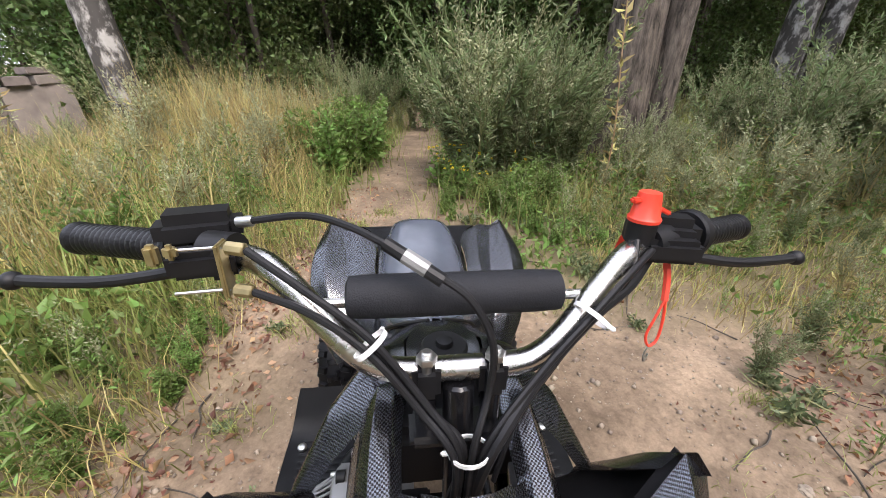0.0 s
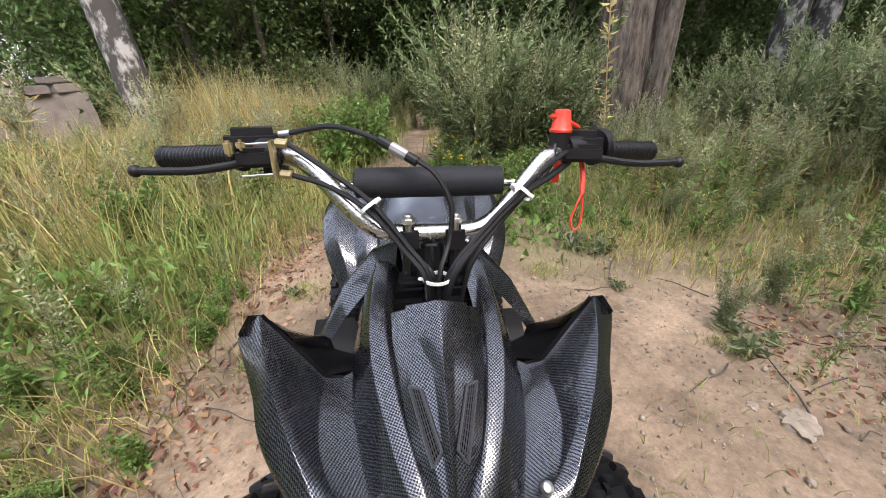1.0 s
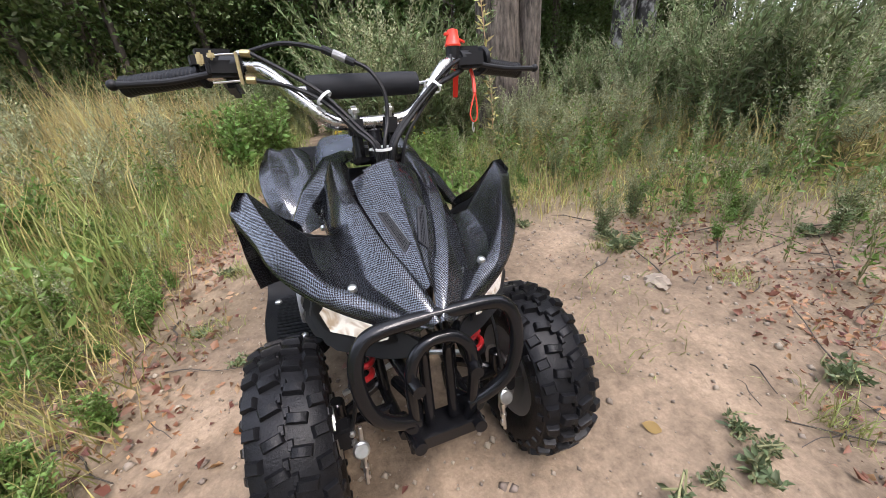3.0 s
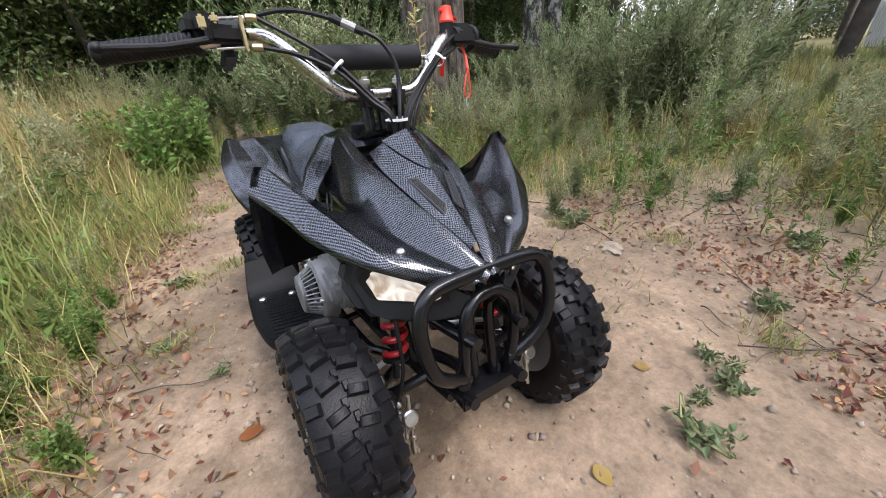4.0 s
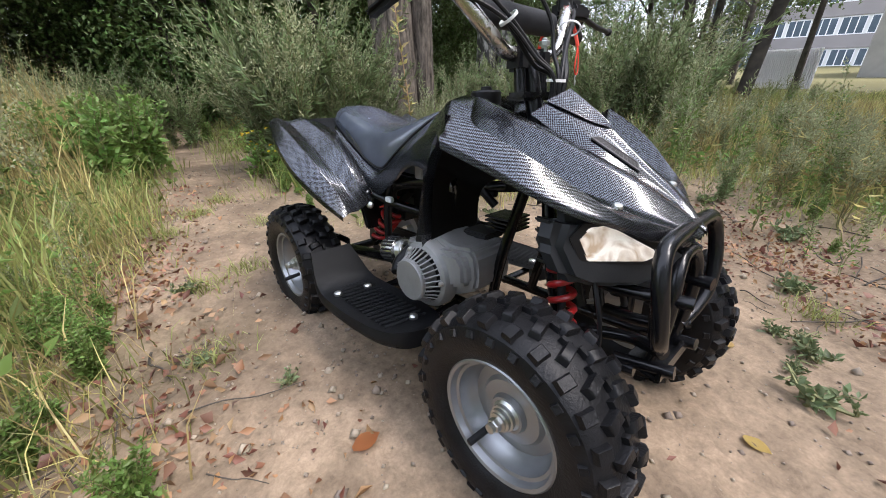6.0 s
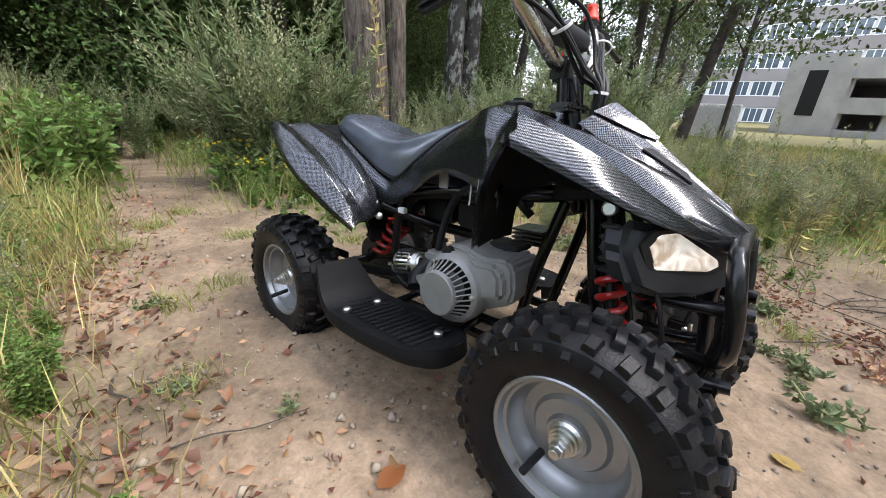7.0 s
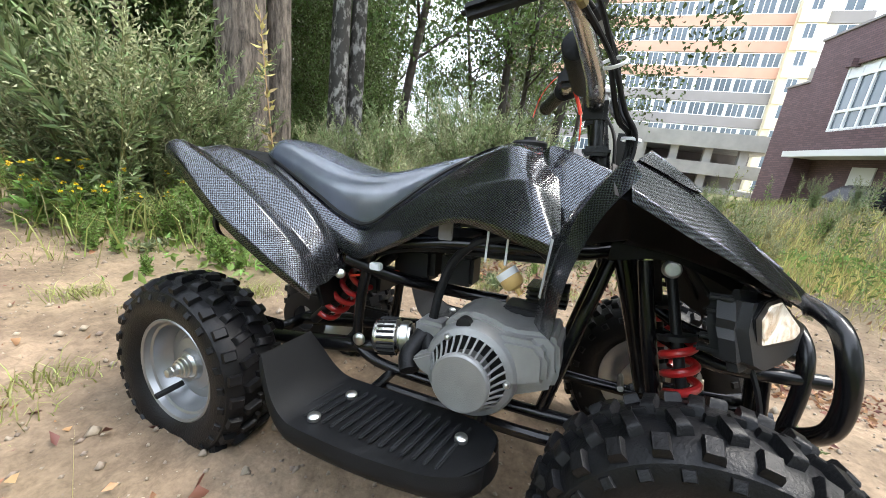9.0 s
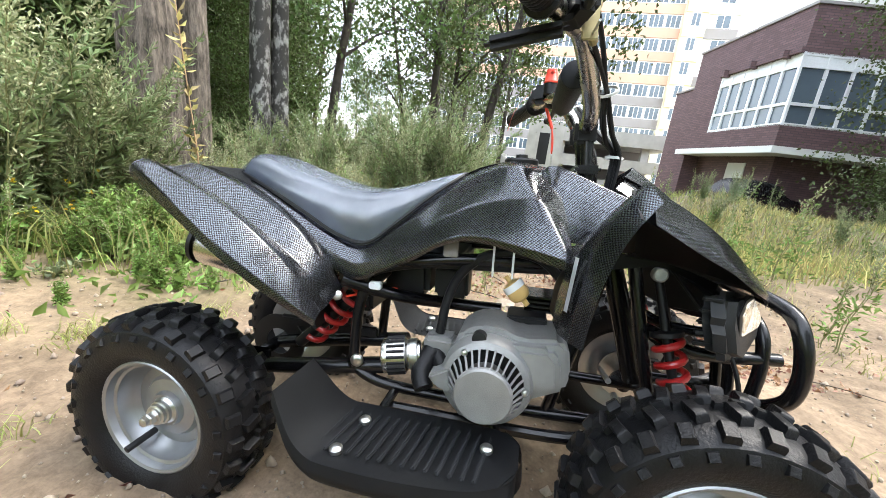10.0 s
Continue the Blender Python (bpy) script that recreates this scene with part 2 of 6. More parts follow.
GLASS = mat("window_glass", (0.10, 0.13, 0.16), 0.06, var=0.3, scale=0.5)
FRAME_WHITE = mat("white_frame", (0.78, 0.79, 0.80), 0.45, var=0.05)
MAROON = brick_paint("maroon_brick", (0.150, 0.088, 0.092), (0.075, 0.05, 0.055))
SIDING = brick_paint("pale_siding", (0.50, 0.50, 0.46), (0.42, 0.42, 0.39), 40.0, 0.6)
ORANGE = mat("orange_wall", (0.56, 0.34, 0.25), 0.85, var=0.1, scale=0.4)
GREYBAND = mat("grey_band", (0.26, 0.24, 0.235), 0.85, var=0.1, scale=0.4)
YELLOW = mat("yellow_wall", (0.74, 0.65, 0.46), 0.85, var=0.06, scale=0.4)
PALEWALL = mat("pale_wall", (0.70, 0.70, 0.68), 0.85, var=0.06, scale=0.4)
OLDBRICK = mat("old_brick", (0.19, 0.165, 0.145), 0.95, var=0.3, scale=6, bump=0.6, bump_scale=30, obj=0.25)
FLOWER = leafy("yellow_flower", (0.75, 0.58, 0.04))


# ---- builders ----
def part(name, bm, material, parent=None, label="", smooth=35):
    me = bpy.data.meshes.new(name)
    bm.to_mesh(me)
    bm.free()
    me.materials.append(material)
    if smooth:
        me.shade_smooth()
        me.set_sharp_from_angle(angle=radians(smooth))
    ob = new(name, me)
    ob.parent = parent
    if label:
        ob["label"] = label
    return ob


def mesh_np(name, verts, loops, sizes, material):
    """A mesh straight from arrays: verts (n, 3), flat corner indices, corners per face."""
    me = bpy.data.meshes.new(name)
    me.vertices.add(len(verts))
    me.vertices.foreach_set("co", np.asarray(verts, "f").ravel())
    me.loops.add(len(loops))
    me.loops.foreach_set("vertex_index", np.asarray(loops, "i"))
    starts = np.concatenate([[0], np.cumsum(sizes)[:-1]])
    me.polygons.add(len(sizes))
    me.polygons.foreach_set("loop_start", starts.astype("i"))
    me.update(calc_edges=True)
    me.materials.append(material)
    return me


def spline(pts, n=8):
    """Catmull-Rom through the points, n steps a span."""
    p = [Vector(q) for q in pts]
    p = [2 * p[0] - p[1], *p, 2 * p[-1] - p[-2]]
    out = []
    for i in range(1, len(p) - 2):
        for k in range(n):
            t = k / n
            a, b, c, d = p[i - 1:i + 3]
            out.append(0.5 * (2 * b + (c - a) * t + (2 * a - 5 * b + 4 * c - d) * t * t + (3 * b - a - 3 * c + d) * t ** 3))
    return out + [p[-2]]


def tube(pts, r, n=8, seg=10, bm=None, curved=True, taper=1.0):
    bm = bm or bmesh.new()
    path = spline(pts, n) if curved else [Vector(q) for q in pts]
    rings, side = [], None
    for i, c in enumerate(path):
        d = (path[min(i + 1, len(path) - 1)] - path[max(i - 1, 0)]).normalized()
        if side is None:
            side = d.orthogonal().normalized()
        side = (side - d * side.dot(d)).normalized()
        other = d.cross(side)
        rr = r * (1 + (taper - 1) * i / max(len(path) - 1, 1))
        rings.append([bm.verts.new(c + rr * (math.cos(a) * side + math.sin(a) * other)) for a in (2 * math.pi * k / seg for k in range(seg))])
    for a, b in zip(rings, rings[1:]):
        for k in range(seg):
            bm.faces.new((a[k], a[(k + 1) % seg], b[(k + 1) % seg], b[k]))
    bm.faces.new(rings[0][::-1])
    bm.faces.new(rings[-1])
    return bm


def lathe(profile, m=Matrix(), seg=32, bm=None, closed=False):
    """Turns (radius, height) pairs round local z, then places by m."""
    bm = bm or bmesh.new()
    rings = []
    for r, h in profile:
        rings.append([bm.verts.new(m @ Vector((r * math.cos(a), r * math.sin(a), h))) for a in (2 * math.pi * k / seg for k in range(seg))])
    pairs = list(zip(rings, rings[1:])) + ([(rings[-1], rings[0])] if closed else [])
    for a, b in pairs:
        for k in range(seg):
            bm.faces.new((a[k], a[(k + 1) % seg], b[(k + 1) % seg], b[k]))
    if not closed:
        bm.faces.new(rings[0][::-1])
        bm.faces.new(rings[-1])
    return bm


def aim(a, b):
    """The pose whose z runs from a to b."""
    a, b = Vector(a), Vector(b)
    return Matrix.Translation(a) @ (b - a).to_track_quat("Z", "Y").to_matrix().to_4x4()


def rod(a, b, r, seg=12, bm=None):
    length = (Vector(b) - Vector(a)).length
    c = min(r * 0.2, length * 0.2)
    return lathe([(r - c, 0), (r, c), (r, length - c), (r - c, length)], aim(a, b), seg, bm)


def block(size, m=Matrix(), bevel=0.002, bm=None):
    one = bmesh.new()
    bmesh.ops.create_cube(one, size=1, matrix=Matrix.Diagonal((*size, 1)))
    if bevel:
        bmesh.ops.bevel(one, geom=one.edges[:], offset=bevel, segments=2, affect="EDGES")
    bmesh.ops.transform(one, matrix=m, verts=one.verts)
    if bm is None:
        return one
    tmp = bpy.data.meshes.new("t")
    one.to_mesh(tmp)
    one.free()
    bm.from_mesh(tmp)
    bpy.data.meshes.remove(tmp)
    return bm


def prism(outline, vec, bevel=0.003, m=Matrix()):
    """A solid from a closed outline pushed along vec, edges rounded."""
    bm = bmesh.new()
    f = bm.faces.new([bm.verts.new(Vector(p)) for p in outline])
    got = bmesh.ops.extrude_face_region(bm, geom=[f])
    bmesh.ops.translate(bm, vec=Vector(vec), verts=[v for v in got["geom"] if isinstance(v, bmesh.types.BMVert)])
    bmesh.ops.recalc_face_normals(bm, faces=bm.faces[:])
    if bevel:
        bmesh.ops.bevel(bm, geom=bm.edges[:], offset=bevel, segments=2, affect="EDGES")
    bmesh.ops.transform(bm, matrix=m, verts=bm.verts)
    return bm


def rounded(row, d):
    """The same line with each inner corner rounded off over d."""
    out = [row[0]]
    for a, b, c in zip(row, row[1:], row[2:]):
        p, q = b + (a - b) * min(d / max((a - b).length, 1e-6), .35), b + (c - b) * min(d / max((c - b).length, 1e-6), .35)
        out += [p, b * .5 + (p + q) * .25, q]
    return out + [row[-1]]


def sheet(lines, n=5, thick=0.003, across=1, bevel=0.0):
    """A moulded panel through rows of points: rounded along the rows' run, creased or rounded across; with thickness and a metric UV."""
    cols = list(zip(*lines))
    cols = [spline(c, n) for c in cols]
    rows = [list(r) for r in zip(*cols)]
    if across > 1:
        rows = [spline(r, across) for r in rows]
    if bevel:
        rows = [rounded(r, bevel) for r in rows]
    bm = bmesh.new()
    uv = bm.loops.layers.uv.new("UVMap")
    vs = [[bm.verts.new(p) for p in r] for r in rows]
    us = [[0.0] for _ in rows]
    for i, r in enumerate(rows):
        for k in range(1, len(r)):
            us[i].append(us[i][-1] + (r[k] - r[k - 1]).length)
    mid = len(rows[0]) // 2
    v0 = [0.0]
    for i in range(1, len(rows)):
        v0.append(v0[-1] + (rows[i][mid] - rows[i - 1][mid]).length)
    for i in range(len(rows) - 1):
        for k in range(len(rows[0]) - 1):
            f = bm.faces.new((vs[i][k], vs[i][k + 1], vs[i + 1][k + 1], vs[i + 1][k]))
            for lp, (a, b) in zip(f.loops, ((i, k), (i, k + 1), (i + 1, k + 1), (i + 1, k))):
                lp[uv].uv = (us[a][b] - us[a][mid], v0[a])
    if thick:
        bmesh.ops.solidify(bm, geom=bm.faces[:], thickness=thick)
        bmesh.ops.recalc_face_normals(bm, faces=bm.faces[:])
    return bm


def both(line):
    """A half section from the middle outwards, mirrored to the full one."""
    return [(-x, y, z) for x, y, z in reversed(line[1:])] + list(line)


def flip(pts, side):
    return [(x * side, y, z) for x, y, z in pts]


def coil(a, b, radius, wire, turns, seg=10):
    m, length = aim(a, b), (Vector(b) - Vector(a)).length
    n = int(turns * 14)
    return tube([m @ Vector((radius * math.cos(k * 2 * math.pi / 14), radius * math.sin(k * 2 * math.pi / 14), length * k / n)) for k in range(n + 1)], wire, 1, seg, curved=False)


# ---- ground ----
def step(v, a, b):
    t = np.clip((v - a) / (b - a), 0, 1)
    return t * t * (3 - 2 * t)


def wave(x, y, k, seed):
    """Cheap rolling unevenness from a few crossed sines."""
    rs = np.random.RandomState(seed)
    out = 0
    for _ in range(6):
        a, p, f = rs.uniform(0, 6.28), rs.uniform(0, 6.28), k * rs.uniform(0.6, 1.7)
        out = out + np.sin((x * np.cos(a) + y * np.sin(a)) * f + p)
    return out / 6


def sand_left(y):
    return np.interp(y, [-3, -1, 0.3, 0.9, 1.5, 2.2, 3.2, 4.2, 5.6, 8, 12, 20], [-1.0, -0.78, -0.66, -0.64, -0.56, -0.40, -0.24, -0.08, -0.02, 0.25, 0.8, 1.9])


def sand_right(y):
    return np.interp(y, [-3, -1, -0.3, 0.4, 0.9, 1.3, 1.5, 1.8, 2.2, 3.2, 4.2, 5.6, 8, 12, 20], [2.4, 1.75, 1.7, 1.45, 1.1, 0.46, 0.28, 0.14, 0.13, 0.30, 0.36, 0.48, 0.75, 1.4, 2.5])


def bare(x, y):
    """1 on the trodden sand, 0 among the plants, with a ragged edge."""
    jag = 0.12 * wave(x, y, 5.0, 5) + 0.06 * wave(x, y, 17.0, 6)
    patchy = (0.55 * wave(x, y, 4.0, 15) + 0.35 * wave(x, y, 11.0, 16)) * step(-y, -2.2, -1.2)
    ragged = 0.20 * wave(x, y, 6.5, 25) * step(-y, -2.6, -1.6)
    return np.minimum(step(x - sand_left(y) + jag + ragged, -0.16, 0.20), step(sand_right(y) - x + jag + patchy, -0.75, 0.35))


def height(x, y):
    x, y = np.asarray(x, float), np.asarray(y, float)
    near = -0.065 * x - 0.075 * y + 0.015 + 0.045 * np.clip(y, -0.6, 5) - 0.05 * step(-x, 0.35, 1.3) - 0.05 * step(x - 0.35, 0.0, 0.8) * step(-y, -0.4, 0.4)
    near = near + 0.10 * step(x, 1.2, 2.0) + 0.02 * wave(x, y, 2.2, 1) * step(np.hypot(x, y - 0.35), 0.5, 1.3) + 0.009 * wave(x, y, 14, 2)
    far = -0.30 + 0.10 * wave(x, y, 0.5, 3) + 0.55 * np.exp(-((x - 8.2) / 2.2) ** 2 - ((y + 3.4) / 1.3) ** 2) + 0.35 * np.exp(-((x - 6.5) / 1.6) ** 2 - ((y + 5.6) / 1.2) ** 2)
    return near + (far - near) * step(np.hypot(x, y), 2.2, 7.0)


def ground():
    t = np.linspace(-1, 1, 301)
    axis = np.sign(t) * (2.6 * np.abs(t) + 420 * np.abs(t) ** 9)
    X, Y = np.meshgrid(axis + 0.2, axis + 0.6)
    rs = np.random.RandomState(4)
    Z = height(X, Y) + rs.normal(0, 0.0030, X.shape) * (np.hypot(X, Y) < 3.5)
    n = len(axis)
    i = (np.arange(n - 1)[:, None] * n + np.arange(n - 1)).ravel()
    me = mesh_np("ground", np.stack([X.ravel(), Y.ravel(), Z.ravel()], 1), np.stack([i, i + 1, i + n + 1, i + n], 1).ravel(), np.full(len(i), 4), SOIL)
    att = me.attributes.new("humus", "FLOAT", "POINT")
    att.data.foreach_set("value", np.clip((1 - bare(X, Y)) * (0.55 + 0.35 * wave(X, Y, 9.0, 8)) + step(np.hypot(X, Y), 8, 16), 0, 1).ravel().astype("f"))
    me.shade_smooth()
    return tagged(new("ground", me), "dry sandy track with clods, worn between weeds", "ground", kind="structure")


ground()


# ---- quad bike ----
def lug_mesh(length, width, depth, name="tread_lug"):
    """One tapered tread block, foot at x = 0."""
    bm = bmesh.new()
    v = []
    for dx, k in ((-0.006, 1.12), (depth * 0.80, 1.0), (depth, 0.82)):
        for dy, dz in ((-1, -1), (1, -1), (1, 1), (-1, 1)):
            v.append(bm.verts.new((dx, dy * length * k / 2, dz * width * k / 2)))
    for f in ((8, 9, 10, 11), *((a + r, (a + 1) % 4 + r, (a + 1) % 4 + r + 4, a + r + 4) for r in (0, 4) for a in range(4))):
        bm.faces.new([v[q] for q in f])
    me = bpy.data.meshes.new(name)
    bm.to_mesh(me), bm.free(), me.materials.append(RUBBER)
    me.shade_smooth()
    me.set_sharp_from_angle(angle=radians(52))
    return me


LUGS = [lug_mesh(0.0128, 0.025, 0.0120), lug_mesh(0.0145, 0.019, 0.0120), lug_mesh(0.011, 0.010, 0.0080), lug_mesh(0.013, 0.007, 0.0100)]


def tread(parent, m, r):
    """Blocky off-road tread: staggered slanted pairs on the crown, shoulder blocks and small side blocks."""
    n = 25
    for k in range(n):
        for row, (kind, h, drop, turn, tilt, ahead) in enumerate(((0, .0150, .0022, 13, 4, 0), (0, -.0150, .0022, -13, -4, .5), (1, .037, .0085, -6, 24, .46), (1, -.037, .0085, 6, -24, .96), (2, .0475, .0225, 0, 62, .02), (2, -.0475, .0225, 0, -62, .52), (3, .004, .0022, 0, 0, .27), (3, -.004, .0022, 0, 0, .77))):
            o = new("tread_lug", LUGS[kind])
            o.parent = parent
            o.matrix_local = m @ Matrix.Rotation(2 * math.pi * (k + ahead) / n, 4, "Z") @ Matrix.Translation((r - drop, 0, h)) @ Matrix.Rotation(radians(-tilt), 4, "Y") @ Matrix.Rotation(radians(turn), 4, "X")


def wheel(parent, x, y, z, side, w=0.106):
    """side: +1 or -1, the way the outer face looks."""
    m = Matrix.Translation((x, y, z)) @ Matrix.Rotation(radians(90 * side), 4, "Y")
    rim = lathe([(0.016, 0.018), (0.025, 0.019), (0.028, 0.012), (0.045, 0.010), (0.050, 0.004), (0.065, 0.003), (0.070, 0.012), (0.073, 0.015), (0.076, 0.030), (0.080, 0.032), (0.083, 0.041), (0.087, 0.043), (0.090, 0.041), (0.089, 0.036),
                 (0.080, 0.030), (0.074, -0.03), (0.086, -0.04), (0.060, -0.036), (0.016, 0.006)], m, 40, closed=True)
    wh = part("wheel", rim, RIM, parent, "silver pressed-steel wheel rim")
    half = w / 2
    prof = [(0.083, 0.034), (0.088, 0.041), (0.104, 0.0515), (0.124, half), (0.136, half - 0.003), (0.1430, half - 0.012), (0.1470, half - 0.026), (0.1490, 0.0)]
    prof = prof + [(a, -b) for a, b in reversed(prof[:-1])]
    bm = lathe(prof + [(0.078, -0.03), (0.078, 0.03)], m, 56, closed=True)
    part("tyre", bm, RUBBER, wh, "black knobbly off-road tyre")
    tread(wh, m, 0.1480)
    part("hub", lathe([(0.022, -0.03), (0.022, 0.018), (0.018, 0.022), (0.018, 0.027), (0.0155, 0.028), (0.0155, 0.033), (0.0125, 0.034), (0.0125, 0.037), (0.0065, 0.038), (0.0065, 0.052), (0.005, 0.053)], m, 24), ZINC, wh, "zinc axle nut and washer")
    nut = lathe([(0.0085, 0.037), (0.0095, 0.038), (0.0095, 0.045), (0.0085, 0.046)], m, 6)
    part("nut", nut, ZINC, wh, "zinc hexagon nut", smooth=20)
    a = m @ Vector((-0.045, 0.03, 0.01))
    part("valve_stem", rod(a, m @ Vector((-0.052, 0.036, 0.052)), 0.0052), DARK, wh)
    return wh


def bolt(name, parent, at, normal, r=0.007):
    a = Vector(at)
    return part(name, lathe([(r, -0.004), (r, 0.001), (r * 0.8, 0.003), (r * 0.35, 0.0042)], aim(a, a + Vector(normal)), 16), ZINC, parent, "domed zinc screw")


def body_panels(q):
    # the cowl's two shells, from the shoulders beside the steering column down to the nose; a half section from the hood outwards
    shell = [
        [(.034, .206, .512), (.048, .208, .538), (.066, .205, .543), (.084, .200, .520), (.098, .196, .478), (.101, .195, .452)],
        [(.045, .187, .528), (.056, .189, .546), (.072, .186, .549), (.087, .181, .520), (.101, .177, .476), (.104, .176, .450)],
        [(.050, .122, .512), (.060, .122, .523), (.078, .120, .522), (.092, .117, .492), (.103, .113, .458), (.105, .112, .443)],
        [(.046, .062, .488), (.056, .062, .500), (.075, .060, .497), (.088, .056, .470), (.098, .052, .446), (.100, .050, .434)],
        [(.034, .002, .460), (.044, .002, .470), (.061, .000, .466), (.073, -.004, .446), (.083, -.008, .428), (.085, -.010, .418)],
        [(.017, -.053, .432), (.026, -.054, .439), (.040, -.056, .436), (.051, -.060, .422), (.060, -.064, .410), (.062, -.066, .400)],
        [(.002, -.098, .402), (.009, -.100, .406), (.017, -.102, .404), (.024, -.104, .396), (.030, -.106, .390), (.031, -.107, .382)],
        [(.000, -.124, .382), (.003, -.124, .385), (.006, -.124, .384), (.009, -.124, .382), (.011, -.124, .379), (.012, -.124, .373)],
    ]
    for s in (-1, 1):
        rows = [flip(r, s) for r in shell]
        part("front_cowl", sheet(rows if s > 0 else [r[::-1] for r in rows], 7, 0.003, bevel=.0022), CARBON, q, "glossy carbon-look plastic front cowl", smooth=40)
    beak = [
        [(0, .078, .548), (.022, .083, .542), (.040, .093, .533), (.053, .104, .523)],
        [(0, .046, .526), (.016, .049, .520), (.036, .057, .512), (.051, .066, .500)],
        [(0, .014, .506), (.010, .014, .496), (.032, .018, .490), (.044, .023, .479)],
        [(0, -.022, .476), (.007, -.022, .467), (.022, -.021, .463), (.034, -.020, .456)],
        [(0, -.056, .447), (.004, -.056, .441), (.012, -.055, .439), (.020, -.054, .432)],
        [(0, -.090, .420), (.002, -.090, .415), (.005, -.089, .414), (.008, -.088, .409)],
    ]
    panel = part("hood_panel", sheet([both(r) for r in beak], 6, 0.003, bevel=.0016), CARBON, q, "pointed carbon-look hood panel with a centre ridge", smooth=40)
    crest = [[(0, .074, .556), (.018, .080, .549), (.036, .091, .540)], [(0, .050, .539), (.013, .053, .532), (.026, .058, .525)], [(0, .028, .523), (.007, .029, .516), (.014, .031, .511)], [(0, .009, .507), (.0015, .009, .505), (.003, .009, .503)]]
    part("hood_crest", sheet([both(r) for r in crest], 5, 0.006, bevel=.0014), CARBON, panel, smooth=40)
    for s in (-1, 1):
        def skin(x, y):
            """A point of the panel's flank, a little above it."""
            for a, b in zip(beak, beak[1:]):
                if b[1][1] <= y <= a[1][1]:
                    f = (a[1][1] - y) / (a[1][1] - b[1][1])
                    p, w = Vector(a[1]).lerp(Vector(b[1]), f), Vector(a[2]).lerp(Vector(b[2]), f)
                    g = (x - p.x) / (w.x - p.x)
                    v = p + (w - p) * g + Vector((0, -.0007, .0016))
                    return Vector((s * v.x, v.y, v.z))
        c = [(.035, .014), (.023, .010), (.0075, -.034), (.0165, -.043)]
        at = lambda u, v: skin(*[(c[0][i] * (1 - u) + c[1][i] * u) * (1 - v) + (c[3][i] * (1 - u) + c[2][i] * u) * v for i in (0, 1)])
        mesh = bmesh.new()
        for k in range(6):
            tube([at(k / 5, v / 6) for v in range(7)], 0.0007, 1, 5, mesh, False)
        for k in range(12):
            tube([at(u / 3, k / 11) for u in range(4)], 0.0007, 1, 5, mesh, False)
        part("vent_grille", mesh, VENT, panel, "black mesh air vent")
        rim = tube([at(0, 0), at(.5, 0), at(1, 0), at(1, .5), at(1, 1), at(.5, 1), at(0, 1), at(0, .5), at(0, 0)], 0.0015, 1, 6, None, False)
        part("vent_rim", rim, VENT, panel)
        # black sheet laid on the uncut panel as the dark inside the vent
        back = bmesh.new()
        g = [[back.verts.new(at(u / 3, v / 6) + Vector((0, .0004, -.0008))) for u in range(4)] for v in range(7)]
        for v in range(6):
            for u in range(3):
                back.faces.new((g[v][u], g[v][u + 1], g[v + 1][u + 1], g[v + 1][u]))
        bmesh.ops.solidify(back, geom=back.faces[:], thickness=0.0004)
        part("vent_backing", back, VOID, panel)
    for s in (-1, 1):
        wing = [
            [(.098, .104, .444), (.116, .086, .446), (.134, .082, .453), (.204, .110, .527), (.231, .105, .500), (.231, .103, .489)],
            [(.096, .050, .436), (.114, .045, .439), (.133, .043, .444), (.187, .060, .502), (.202, .048, .468), (.202, .047, .459)],
            [(.085, .006, .422), (.106, .004, .427), (.128, .002, .432), (.164, .014, .474), (.187, .010, .448), (.187, .009, .440)],
            [(.068, -.034, .408), (.090, -.034, .415), (.112, -.034, .422), (.138, -.026, .443), (.156, -.030, .424), (.156, -.031, .416)],
            [(.052, -.066, .396), (.076, -.062, .408), (.094, -.056, .417), (.113, -.060, .416), (.121, -.063, .407), (.121, -.063, .400)],
            [(.033, -.096, .386), (.050, -.092, .395), (.064, -.088, .398), (.074, -.086, .395), (.079, -.086, .388), (.079, -.086, .381)],
            [(.010, -.122, .376), (.016, -.121, .379), (.020, -.120, .379), (.024, -.119, .376), (.027, -.118, .372), (.027, -.118, .366)],
        ]
        side = lambda rows: [flip(r, s) if s > 0 else flip(r, s)[::-1] for r in rows]
        f = part("front_fender", sheet(side(wing), 6, 0.003, bevel=.0018), CARBON, q, "pointed carbon-look front fender", smooth=40)
        band = [[(.186, .112, .506), (.202, .113, .525), (.216, .110, .527), (.226, .098, .510)], [(.166, .138, .474), (.196, .142, .488), (.217, .136, .489), (.232, .121, .479)],
                [(.142, .162, .450), (.190, .162, .450), (.215, .152, .449), (.233, .136, .445)], [(.140, .172, .404), (.190, .170, .406), (.215, .161, .406), (.233, .147, .404)], [(.144, .178, .352), (.186, .175, .352), (.208, .166, .352), (.226, .153, .352)]]
        part("fender_flange", sheet(side(band), 5, 0.003, bevel=.0016), CARBON, f, smooth=40)
        flap = [[(.098, .108, .440), (.135, .090, .448), (.170, .104, .484), (.205, .108, .519)], [(.092, .152, .422), (.130, .146, .436), (.164, .138, .452), (.205, .128, .484)],
                [(.088, .172, .396), (.116, .172, .408), (.146, .168, .430), (.206, .146, .444)], [(.086, .178, .350), (.112, .178, .352), (.142, .176, .354), (.205, .158, .356)]]
        part("mud_flap", sheet(side(flap), 4, 0.002), DARK, f, "black plastic mud flap")
